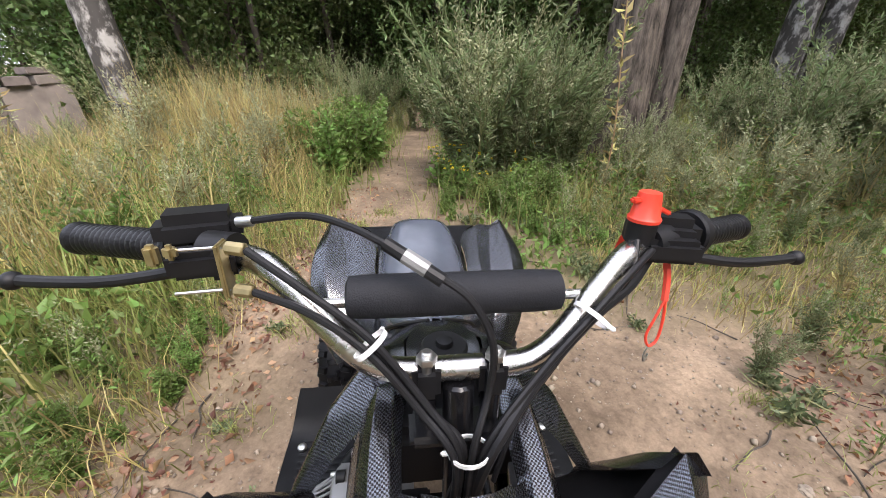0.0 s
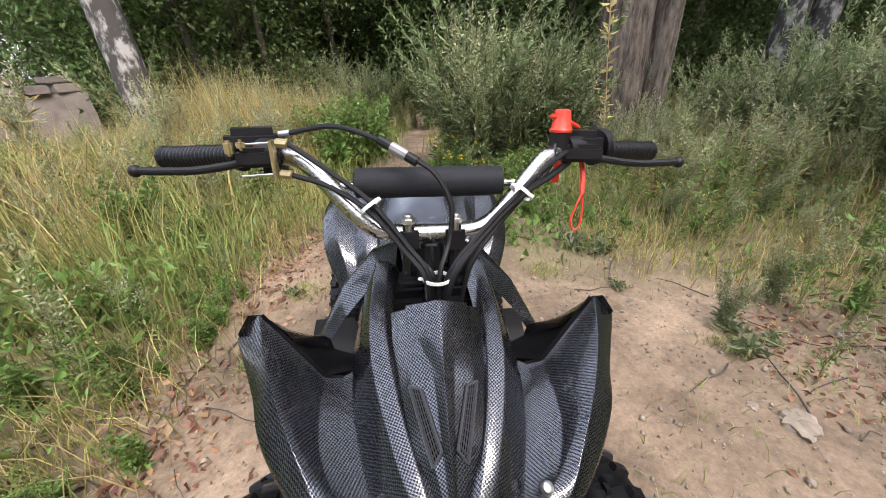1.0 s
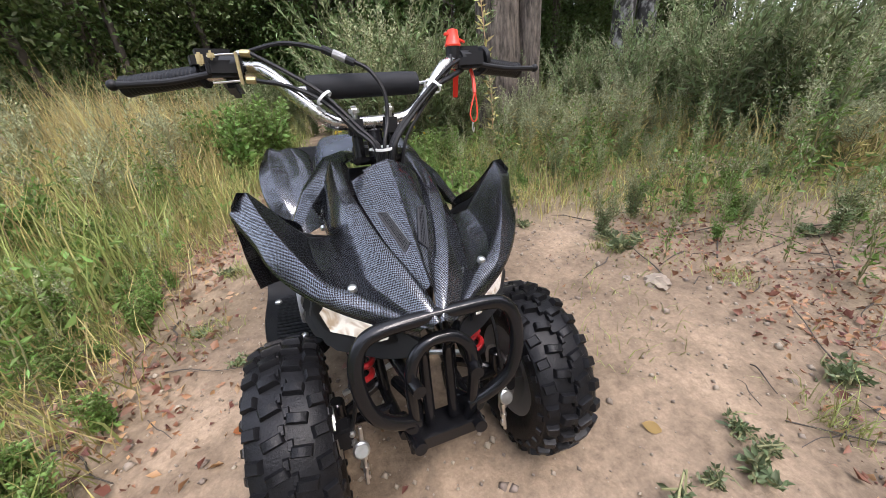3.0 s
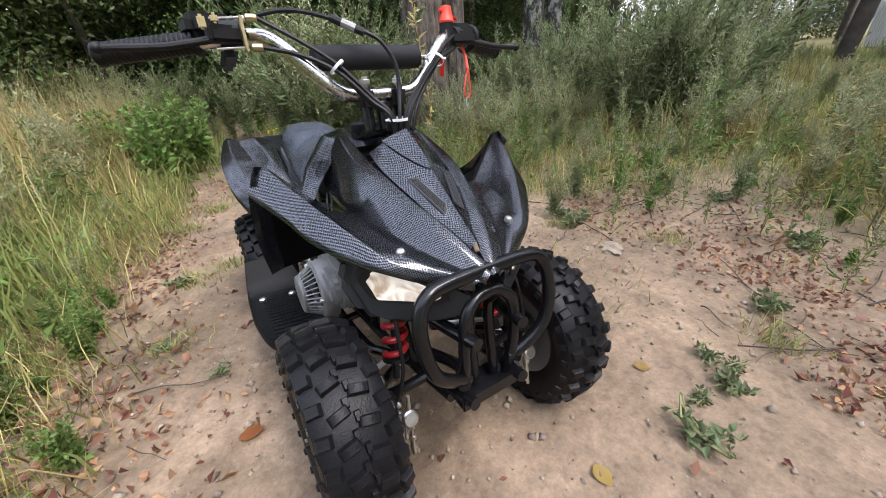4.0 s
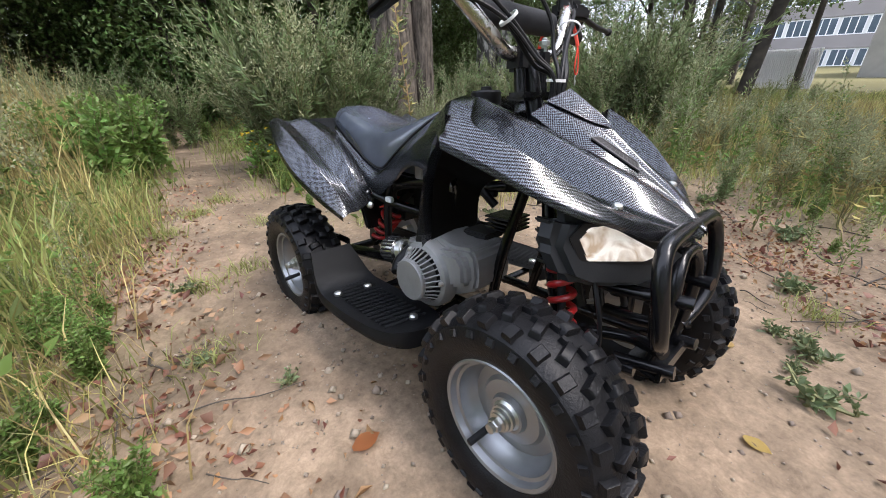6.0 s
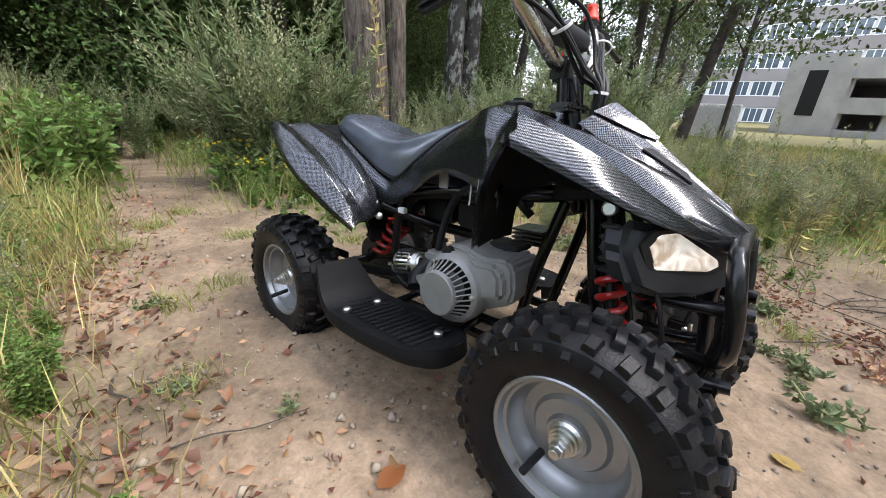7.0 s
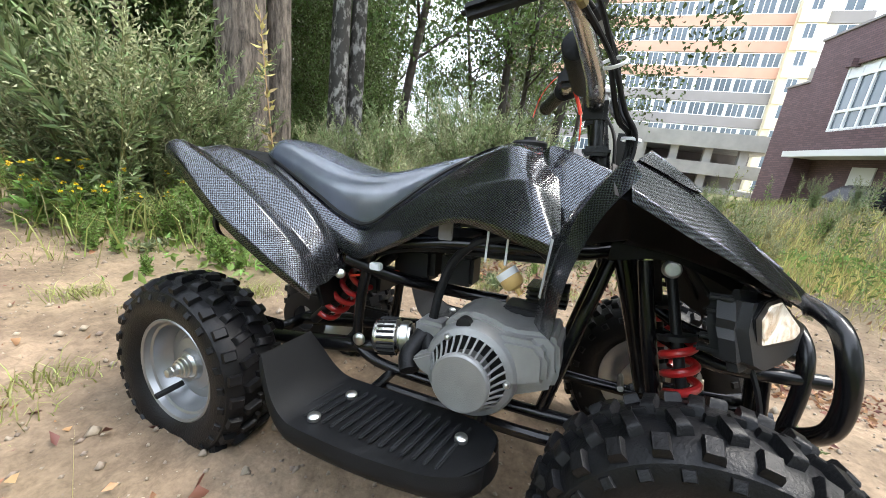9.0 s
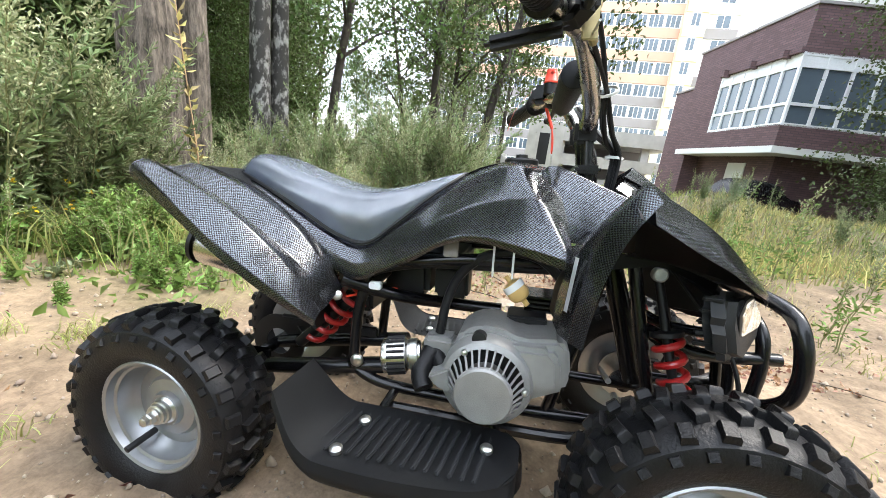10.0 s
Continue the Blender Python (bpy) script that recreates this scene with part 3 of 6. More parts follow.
        skirt = [[(.098, .108, .441), (.099, .110, .416)], [(.096, .050, .433), (.096, .050, .425)], [(.085, .006, .419), (.086, .008, .411)], [(.068, -.034, .405), (.070, -.030, .392)]]
        part("inner_skirt", sheet(side(skirt), 4, 0.002), DARK, f, "black inner wall of the fender")
        part("sticker", sheet(side([[(.196, .1725, .384), (.203, .1695, .384)], [(.198, .1665, .446), (.204, .1635, .446)]]), 3, 0.0008), STICKER, f, "small silver sticker")
        lining = [[(x, y + (.012 if r is wing[0] else 0), z - .006) for x, y, z in r[1:5]] for r in wing[:6]]
        part("fender_lining", sheet(side(lining), 4, 0.002), DARK, f, "black underside of the fender")
        bolt("screw", f, (s * .092, -.052, .4185), (s * .15, -.35, .9), 0.0062)
        # headlight
        face = [(.145, -.014, .412), (.160, -.016, .374), (.145, -.030, .330), (.125, -.044, .320), (.080, -.081, .314), (.030, -.113, .322), (.020, -.118, .340), (.020, -.116, .362), (.055, -.094, .384), (.100, -.060, .403)]
        hous = part("headlight_housing", prism(flip(face, s), (s * .004, .036, .003), 0.010), PLASTIC, q, "matt black headlight housing")
        for k in range(5):
            p = Vector((s * (.1525 - .0022 * k + .001 * (k == 1)), .008, .404 - .014 * k))
            part("cooling_rib", block((.005, .024, .0075), Matrix.Translation(p), 0.0025), PLASTIC, hous)
        lens = [(.136, -.0285, .384), (.127, -.0365, .398), (.110, -.051, .400), (.062, -.089, .366), (.059, -.091, .358), (.070, -.083, .352), (.126, -.038, .356)]
        out = Vector((s * .62, -.78, .06)) * 0.004
        part("headlight_bezel", prism([Vector(p) * 1.0 + out * 0.6 + (Vector(p) - Vector((s * .097, -.06, .376))) * .22 for p in flip(lens, s)], out * -1.6, 0.0012), DARK, hous)
        part("headlight", prism([Vector(p) + out * 1.1 for p in flip(lens, s)], out * -2, 0.0015), LENS, hous, "lit clear headlight with silver reflector")
    # rear fenders: an inner slope, a valley, a ridge and a rolled outer edge
    for s in (-1, 1):
        lines = [
            [(.088, .500, .342), (.096, .520, .396), (.098, .570, .446), (.096, .630, .486), (.088, .695, .512)],
            [(.104, .502, .337), (.120, .525, .402), (.126, .572, .454), (.128, .640, .494), (.138, .712, .527)],
            [(.132, .503, .325), (.146, .530, .381), (.154, .580, .427), (.158, .646, .472), (.172, .722, .518)],
            [(.152, .500, .326), (.176, .535, .394), (.196, .586, .452), (.202, .652, .495), (.198, .734, .529)],
            [(.172, .497, .318), (.208, .542, .372), (.230, .594, .424), (.232, .658, .476), (.210, .746, .520)],
            [(.171, .500, .309), (.208, .546, .360), (.230, .599, .411), (.231, .664, .460), (.210, .751, .505)],
        ]
        rows = [list(r) for r in zip(*[flip(l, s) for l in lines])]
        f = part("rear_fender", sheet(rows if s < 0 else rows[::-1], 7, 0.003, bevel=.0022), CARBON, q, "swept-up carbon-look rear fender", smooth=40)
        end = [(.138, .712, .527), (.172, .722, .518), (.196, .734, .529), (.208, .746, .520), (.208, .751, .505), (.190, .742, .500), (.150, .722, .506)]
        part("tail_cap", prism(flip(end, s), (0, .008, .002), 0.003), CARBON, f)
        bolt("screw", f, (s * .100, .502, .334), (s * .9, -.4, .3), 0.008)
    deck = [[(-.090, .640, .488), (0, .645, .492), (.090, .640, .488)], [(-.100, .690, .512), (0, .700, .514), (.100, .690, .512)], [(-.130, .716, .524), (0, .724, .522), (.130, .716, .524)], [(-.130, .722, .492), (0, .730, .486), (.130, .722, .492)]]
    part("tail_deck", sheet(deck, 4, 0.004), PLASTIC, q, "matt black tail panel behind the seat")
    # tank top and the side covers that sweep below the seat
    top = [[(0, .208, .536), (.020, .208, .538), (.036, .207, .535)], [(0, .250, .546), (.024, .250, .549), (.042, .250, .552)], [(0, .290, .543), (.016, .290, .545), (.030, .290, .547)], [(0, .326, .531), (.008, .325, .532), (.018, .324, .533)]]
    part("tank_cover", sheet([both(r) for r in top], 5, 0.003), CARBON, q, "carbon-look tank cover", smooth=40)
    cover = [
        [(.046, .190, .546), (.074, .184, .526), (.118, .170, .478), (.152, .160, .428), (.150, .160, .414)],
        [(.044, .236, .554), (.080, .230, .545), (.126, .204, .500), (.164, .168, .434), (.162, .168, .421)],
        [(.044, .256, .554), (.081, .250, .545), (.122, .226, .502), (.158, .198, .440), (.156, .198, .428)],
        [(.032, .282, .548), (.062, .282, .537), (.104, .281, .494), (.129, .280, .450), (.126, .281, .442)],
        [(.016, .324, .533), (.054, .322, .517), (.098, .326, .476), (.118, .330, .440), (.115, .331, .432)],
        [(.052, .366, .494), (.076, .368, .478), (.099, .373, .445), (.110, .379, .411), (.107, .380, .403)],
        [(.072, .418, .450), (.086, .420, .438), (.096, .425, .410), (.100, .431, .385), (.098, .432, .378)],
        [(.078, .470, .414), (.088, .470, .406), (.095, .472, .388), (.096, .474, .368), (.094, .475, .361)],
        [(.080, .522, .430), (.090, .522, .424), (.097, .522, .410), (.099, .523, .390), (.097, .524, .383)],
        [(.080, .582, .462), (.090, .582, .457), (.099, .582, .444), (.102, .583, .428), (.100, .584, .420)],
        [(.074, .650, .497), (.086, .650, .494), (.097, .650, .484), (.100, .650, .470), (.098, .650, .462)],
        [(.058, .704, .514), (.072, .704, .512), (.084, .704, .506), (.090, .704, .498), (.088, .704, .490)],
    ]
    for s in (-1, 1):
        rows = [flip(r, s) for r in cover]
        part("side_cover", sheet(rows if s > 0 else [r[::-1] for r in rows], 6, 0.003, bevel=.003), CARBON, q, "carbon-look side cover below the seat", smooth=40)


def seat(q):
    st = [(.322, .010, .538, .531), (.345, .038, .532, .512), (.378, .060, .522, .484), (.418, .077, .510, .448), (.462, .084, .503, .416), (.512, .086, .506, .426), (.562, .084, .518, .452), (.612, .080, .534, .477), (.655, .074, .548, .497), (.686, .066, .552, .508), (.706, .056, .540, .514)]
    rows = []
    for y, w, top, low in st:
        half = [(0, y, top), (w * .45, y, top - .001), (w * .78, y, top - .008), (w * .95, y, top - .026 if top - low > .05 else top - (top - low) * .5), (w, y, (top + low) / 2 - .008 if top - low > .05 else low + (top - low) * .25), (w * .985, y, low)]
        rows.append(both(half))
    part("seat", sheet(rows, 4, 0.006, across=3), VINYL, q, "padded glossy black vinyl seat, sky sheen put into its colour", smooth=60)
    for s in (-1, 1):
        part("seat_piping", tube([(s * w * 1.0, y, low + .004) for y, w, top, low in st], 0.0028, 4, 6), DARK, q)


def handlebar(q):
    bar = [(-.342, .246, .653), (-.22, .195, .662), (-.168, .169, .664), (-.140, .152, .655), (-.092, .130, .606), (-.068, .125, .586), (-.045, .125, .579), (0, .126, .577)]
    bar = bar + [(-x, y, z) for x, y, z in reversed(bar[:-1])]
    hb = part("handlebar", tube(bar, 0.0108, 8, 16), CHROME, q, "polished steel handlebar")
    hb.location = (0, .026, .028)
    part("crossbar", tube([(-.116, .147, .632), (.116, .147, .632)], 0.0045, 1, 10, curved=False), CHROME, hb)
    part("crossbar_pad", lathe([(.014, -.091), (.0175, -.089), (.0185, -.07), (.0185, .07), (.0175, .089), (.014, .091)], Matrix.Translation((0, .152, .634)) @ Matrix.Rotation(radians(90), 4, "Y"), 24), FOAM, hb, "black foam crossbar pad")
    for s in (-1, 1):
        a, b = Vector((s * .230, .199, .661)), Vector((s * .351, .250, .652))
        prof = [(.011, 0), (.019, .001), (.019, .005), (.0142, .007)]
        n = 18
        for k in range(n):
            h = .010 + .112 * k / n
            prof += [(.0148, h), (.0148, h + .003), (.0140, h + .0042)]
        prof += [(.0158, .124), (.0158, .130), (.012, .133)]
        part("grip", lathe(prof, aim(a, b), 20), RUBBER, hb, "ribbed black rubber grip", smooth=50)
        lever = tube([(s * .190, .160, .664), (s * .228, .158, .657), (s * .270, .160, .651), (s * .310, .164, .650), (s * .336, .168, .650)], 0.0048, 6, 10)
        bmesh.ops.create_uvsphere(lever, u_segments=12, v_segments=8, radius=0.0074, matrix=Matrix.Translation((s * .340, .168, .650)))
        part("brake_lever", lever, DARK, hb, "black ball-ended brake lever")
        part("lever_perch", block((.052, .024, .022), Matrix.Translation((s * .196, .163, .665)) @ Matrix.Rotation(radians(-12 * s), 4, "Z"), 0.005), DARK, hb, "black lever bracket")
        part("perch_clamp", lathe([(.0165, -.012), (.0165, .012)], aim((s * .188, .173, .668), (s * .24, .190, .668)), 18), DARK, hb)
    # throttle body and parking brake on the rider's right
    th = part("throttle_housing", block((.064, .040, .030), Matrix.Translation((-.214, .200, .680)) @ Matrix.Rotation(radians(17), 4, "Z"), 0.009), DARK, hb, "black thumb throttle housing")
    part("throttle_lever", block((.022, .084, .013), Matrix.Translation((-.197, .214, .640)) @ Matrix.Rotation(radians(-10), 4, "X"), 0.006), DARK, th)
    part("cable_nipple", rod((-.180, .190, .687), (-.166, .187, .689), 0.0048), ZINC, th)
    part("brake_plate", block((.004, .016, .044), Matrix.Translation((-.178, .150, .664)), 0.0012), BRASS, hb, "yellow zinc brake lock bracket")
    for z, l in ((.683, 1), (.648, 1)):
        part("adjuster", rod((-.172, .146, z), (-.158, .143, z - .001), 0.0052, 8), BRASS, hb)
        part("brake_wire", tube([(-.215, .146, z - .002), (-.176, .147, z)], 0.0013, 1, 6, curved=False), ZINC, hb)
    part("wire_clamp", block((.009, .009, .017), Matrix.Translation((-.224, .148, .677)), 0.0025), BRASS, hb)
    part("wire_clamp", block((.009, .009, .012), Matrix.Translation((-.209, .144, .681)), 0.003), BRASS, hb)
    # switch on the rider's left
    sw = part("switch_housing", block((.062, .036, .036), Matrix.Translation((.200, .184, .673)) @ Matrix.Rotation(radians(-17), 4, "Z"), 0.009), DARK, hb, "black kill-switch housing")
    part("switch_ring", lathe([(.0215, -.005), (.0235, -.003), (.0235, .003), (.0215, .005)], aim((.236, .192, .669), (.30, .210, .669)), 22), DARK, sw)
    cap = lathe([(.0138, 0), (.0144, .003), (.0126, .005), (.0100, .022), (.0092, .026), (.005, .0272)], Matrix.Translation((.170, .172, .690)), 20)
    block((.019, .007, .004), Matrix.Translation((.185, .172, .700)) @ Matrix.Rotation(radians(25), 4, "Y"), 0.0015, cap)
    block((.010, .007, .005), Matrix.Translation((.158, .171, .709)), 0.0015, cap)
    part("kill_switch_cap", cap, REDCAP, sw, "bright red tether kill-switch cap")
    part("switch_stem", rod((.170, .172, .668), (.170, .172, .692), 0.013), DARK, sw)
    strap = tube([(.205, .176, .655), (.207, .168, .635), (.205, .160, .612)], 0.0035, 4, 6)
    part("lanyard_strap", strap, REDCAP, sw, "red tether strap")
    loop = [(.205, .160, .612), (.198, .157, .595), (.193, .156, .575), (.199, .156, .562), (.207, .157, .568), (.208, .158, .590), (.206, .160, .612)]
    ribbon = sheet([[(.196, .196, .690), (.208, .198, .692)], [(.195, .222, .668), (.207, .224, .668)], [(.197, .240, .640), (.209, .241, .640)], [(.199, .250, .606), (.210, .250, .606)]], 4, 0.0015)
    part("tether_ribbon", ribbon, REDCAP, sw, "wide red tether ribbon")
    part("lanyard_cord", tube(loop, 0.0014, 6, 6), REDCAP, sw, "thin red tether loop")
    part("lanyard_hook", tube([(.199, .156, .562), (.197, .156, .552), (.199, .156, .543), (.201, .156, .552)], 0.0011, 4, 6), ZINC, sw)
    # stem and clamps
    part("steering_stem", rod((0, .080, .36), (0, .122, .566), 0.0135), STEEL, hb, "black steering column")
    for s in (-1, 1):
        c = part("bar_clamp", block((.024, .030, .034), Matrix.Translation((s * .028, .124, .572)), 0.005), DARK, hb)
        part("clamp_bolt", rod((s * .028, .116, .566), (s * .028, .116, .604), 0.0045), ZINC, c)
        part("clamp_nut", lathe([(.008, 0), (.0085, .001), (.0085, .006), (.008, .007)], Matrix.Translation((s * .028, .116, .593)), 6), ZINC, c, smooth=20)
        part("clamp_post", rod((s * .028, .116, .515), (s * .028, .120, .562), 0.009), STEEL, c)
    part("top_yoke", block((.085, .036, .012), Matrix.Translation((0, .116, .520)), 0.004), STEEL, hb)
    # cables
    z0, end = (0, .074, .540), (0, .084, .47)
    runs = [
        ("brake_cable", [(-.158, .143, .682), (-.115, .126, .655), (-.070, .110, .622), (-.030, .090, .575), (-.006, .074, .540), (-.004, .082, .46)], .0031),
        ("brake_cable", [(-.158, .143, .647), (-.115, .127, .636), (-.072, .107, .612), (-.034, .088, .570), (-.010, .070, .538), (-.008, .080, .46)], .0031),
        ("throttle_cable", [(-.168, .187, .689), (-.12, .172, .698), (-.085, .156, .694), (-.052, .138, .683)], .0031),
        ("throttle_cable", [(-.020, .122, .668), (.004, .110, .652), (.020, .100, .620), (.018, .092, .580), (.004, .072, .540), (.004, .080, .46)], .0031),
        ("brake_cable", [(.176, .158, .668), (.140, .135, .652), (.106, .118, .628), (.060, .098, .590), (.014, .074, .541), (.008, .080, .46)], .0031),
        ("switch_wire", [(.186, .172, .652), (.150, .142, .640), (.108, .122, .622), (.062, .100, .585), (.018, .070, .540), (.010, .084, .46)], .0046),
        ("switch_wire", [(.160, .160, .676), (.148, .142, .650), (.112, .128, .617), (.078, .112, .585), (.045, .095, .545), (.03, .09, .48)], .0026),
        ("brake_cable", [(-.070, .113, .616), (-.028, .096, .563), (-.002, .078, .538), (-.012, .090, .45)], .0034),
    ]
    for name, pts, r in runs:
        part(name, tube(pts, r, 8, 8), DARK, hb, "black cable sheath")
    part("cable_adjuster", tube([(-.058, .141, .686), (-.016, .120, .664)], 0.0058, 1, 10, curved=False), DARK, hb)
    part("cable_sleeve", tube([(-.044, .134, .679), (-.027, .126, .670)], 0.0064, 1, 10, curved=False), ALLOY, hb, "bare alloy cable adjuster")
    for c, axis, r in (((-.070, .110, .618), (.6, -.25, -.75), .0165), ((.108, .122, .626), (-.65, -.25, -.65), .0175), ((.002, .075, .540), (0, .1, -1), .0165)):
        ring = bmesh.new()
        m = aim(Vector(c), Vector(c) + Vector(axis))
        lathe([(r, -.002), (r, .002), (r - .0015, .002), (r - .0015, -.002)], m @ Matrix.Diagonal((1, .8, 1, 1)), 20, ring, closed=True)
        block((.007, .0035, .0035), m @ Matrix.Translation((r + .002, 0, 0)), 0.001, ring)
        part("cable_tie", ring, WHITE, hb, "white nylon cable tie")


def chassis(q):
    fr = part("frame", tube([(0, .10, .45), (0, .07, .36), (0, .03, .22)], 0.016, 6, 14), STEEL, q, "black tubular steel frame")
    for s in (-1, 1):
        for pts in ([(s * .055, -.09, .185), (s * .062, .02, .178), (s * .070, .20, .176), (s * .070, .42, .178), (s * .060, .50, .20)],
                    [(s * .030, .09, .42), (s * .060, .16, .412), (s * .080, .30, .408), (s * .078, .45, .395), (s * .060, .60, .43)],
                    [(s * .062, .014, .18), (s * .066, .044, .30), (s * .056, .066, .415)],
                    [(s * .066, .165, .182), (s * .070, .135, .30), (s * .058, .105, .41)],
                    [(s * .065, .49, .20), (s * .068, .48, .30), (s * .072, .455, .392)],
                    [(s * .045, -.135, .20), (s * .052, -.06, .19)], [(s * .040, -.138, .30), (s * .055, -.03, .30), (s * .070, .04, .33)]):
            part("frame_tube", tube(pts, 0.0092, 6, 12), STEEL, fr)
        # front suspension
        for y in (-.028, .040):
            part("suspension_arm", tube([(s * .058, y, .185), (s * .105, y * .6 + .004, .168), (s * .150, .002, .158)], 0.0085, 6, 10), STEEL, fr)
        part("spindle", rod((s * .142, 0, .125), (s * .142, 0, .205), 0.012), STEEL, fr)
        part("axle_stub", rod((s * .14, 0, .155), (s * .205, 0, .155), 0.013), ZINC, fr)
        part("tie_rod", tube([(s * .02, .06, .20), (s * .13, .05, .17)], 0.005, 1, 8, curved=False), ZINC, fr)
        sp = part("front_shock", rod((s * .064, .038, .410), (s * .106, -.008, .190), 0.0062), DARK, q, "front shock absorber with red coil spring")
        part("spring", coil((s * .0800, .020, .326), (s * .0985, .000, .228), 0.0168, 0.0050, 4.5), RED, sp, "red coil spring")
        part("spring_seat", lathe([(.008, -.004), (.021, -.003), (.021, .003), (.008, .004)], aim((s * .0790, .0215, .332), (s * .106, -.008, .190)), 20), DARK, sp)
        part("spring_seat", lathe([(.008, -.004), (.021, -.003), (.021, .003), (.008, .004)], aim((s * .0995, -.001, .223), (s * .106, -.008, .190)), 20), DARK, sp)
        part("shock_bolt", lathe([(.0105, -.006), (.0105, .001), (.0085, .003), (.0080, .0012), (.003, .0012)], aim((s * .072, .038, .411), (s * .172, .030, .421)), 24), ZINC, sp, "zinc shock absorber bolt")
        disc = part("brake_disc", lathe([(.050, -.0018), (.050, .0018)], Matrix.Translation((s * .150, 0, .155)) @ Matrix.Rotation(radians(90), 4, "Y"), 32), ZINC, q)
        part("brake_caliper", block((.022, .030, .040), Matrix.Translation((s * .138, -.045, .180)), 0.004), DARK, disc, "black mechanical brake caliper")
        for k in range(2):
            bolt("caliper_bolt", disc, (s * .128, -.058, .170 + .018 * k), (0, -1, 0), 0.005)
        part("adjuster_rod", rod((s * .116, -.066, .205), (s * .120, -.074, .098), 0.0032, 8), ZINC, disc, "zinc cable adjuster")
        part("adjuster_cap", lathe([(.010, 0), (.0125, .002), (.0125, .008), (.010, .010)], aim((s * .120, -.070, .168), (s * .120, -.085, .175)), 16), ZINC, disc)
        for z in (.150, .128, .110):
            part("adjuster_nut", lathe([(.0055, -.004), (.0055, .004)], aim((s * .1185, -.0705, z), (s * .1182, -.070, z + .01)), 6), ZINC, disc)
        part("caliper_arm", tube([(s * .128, -.050, .165), (s * .120, -.055, .135), (s * .124, -.060, .118)], 0.003, 4, 6), ZINC, disc)
        part("brake_hose", tube([(s * .128, -.055, .19), (s * .115, -.062, .25), (s * .105, -.04, .33), (s * .05, .02, .42)], 0.003, 6, 6), DARK, fr)
        # footboard
        st = [(.194, .156, .196, .176), (.202, .143, .222, .177), (.222, .134, .240, .178), (.26, .130, .254, .178), (.34, .129, .262, .178), (.42, .131, .262, .179), (.446, .134, .260, .184), (.466, .138, .257, .200), (.482, .146, .252, .226), (.496, .156, .246, .252)]
        top = [[(s * (a + (b - a) * k / 5), y, z - (.0025 if 0 < k < 5 and .21 < y < .46 else 0)) for k in range(6)] for y, a, b, z in st]
        brd = part("footboard", sheet(top if s < 0 else [r[::-1] for r in top], 4, 0.004), PLASTIC, q, "ribbed black plastic footboard")
        brd.location = (s * .005, .010, .003)
        skirt = [[(s * b, y, z + .002) for y, a, b, z in st], [(s * (b + .003), y, z - .016) for y, a, b, z in st], [(s * (b - .006), y - .002, z - .030) for y, a, b, z in st]]
        part("footboard_skirt", sheet(skirt, 3, 0.004, across=4), PLASTIC, brd)
        front = [[(s * .134, .214, .180), (s * .156, .193, .178), (s * .196, .193, .178), (s * .236, .216, .180)], [(s * .134, .210, .150), (s * .156, .190, .150), (s * .196, .190, .150), (s * .234, .213, .150)]]
        part("footboard_front", sheet(front, 2, 0.004, across=4), PLASTIC, brd)
        for k in range(15):
            y = .238 + .0145 * k
            part("tread_rib", block((.086, .0055, .0045), Matrix.Translation((s * .194, y, .1785)) @ Matrix.Rotation(radians(8 * s), 4, "Z"), 0.0018), PLASTIC, brd)
        for p in ((.234, .417, .182), (.170, .407, .181), (.178, .235, .181)):
            bolt("board_bolt", brd, (s * p[0], p[1], p[2]), (0, 0, 1), 0.0085)
        part("board_stay", tube([(s * .07, .24, .172), (s * .20, .24, .168)], 0.008, 1, 10, curved=False), STEEL, fr)
        part("board_stay", tube([(s * .07, .41, .172), (s * .20, .41, .168)], 0.008, 1, 10, curved=False), STEEL, fr)
        part("step_tube", tube([(s * .06, .02, .18), (s * .085, .09, .168), (s * .10, .16, .160), (s * .10, .42, .160)], 0.009, 6, 10), STEEL, fr)
    # rear end
    part("swing_arm", tube([(-.055, .43, .205), (-.060, .56, .185), (-.055, .72, .158)], 0.0145, 6, 12), STEEL, fr)
    part("swing_arm", tube([(.055, .43, .205), (.060, .56, .185), (.055, .72, .158)], 0.0145, 6, 12), STEEL, fr)
    bolt("pivot_bolt", fr, (-.074, .480, .214), (-1, 0, 0), 0.011)
    part("rear_axle", rod((-.19, .73, .155), (.19, .73, .155), 0.0125), STEEL, fr)
    part("rear_sprocket", lathe([(.030, -.002), (.062, -.002), (.062, .002), (.030, .002)], Matrix.Translation((.060, .73, .155)) @ Matrix.Rotation(radians(90), 4, "Y"), 36, closed=True), DARK, fr)
    d = part("rear_brake_disc", lathe([(.022, -.0018), (.058, -.0018), (.058, .0018), (.022, .0018)], Matrix.Translation((-.110, .73, .155)) @ Matrix.Rotation(radians(90), 4, "Y"), 36, closed=True), DARK, q)
    part("brake_caliper", block((.030, .040, .046), Matrix.Translation((-.118, .690, .205)), 0.004), DARK, d)
    part("caliper_bracket", block((.006, .060, .020), Matrix.Translation((-.100, .655, .215)), 0.003), STEEL, d)
    for k in range(3):
        bolt("caliper_bolt", d, (-.134, .676 + .013 * k, .20 + .008 * (k % 2)), (-1, 0, 0), 0.0055)
    sh = part("rear_shock", rod((-.018, .448, .365), (-.028, .620, .205), 0.0105), DARK, q, "rear shock absorber with red coil spring")
    part("spring", coil((-.022, .492, .325), (-.026, .590, .232), 0.023, 0.0055, 5), RED, sh, "red coil spring")
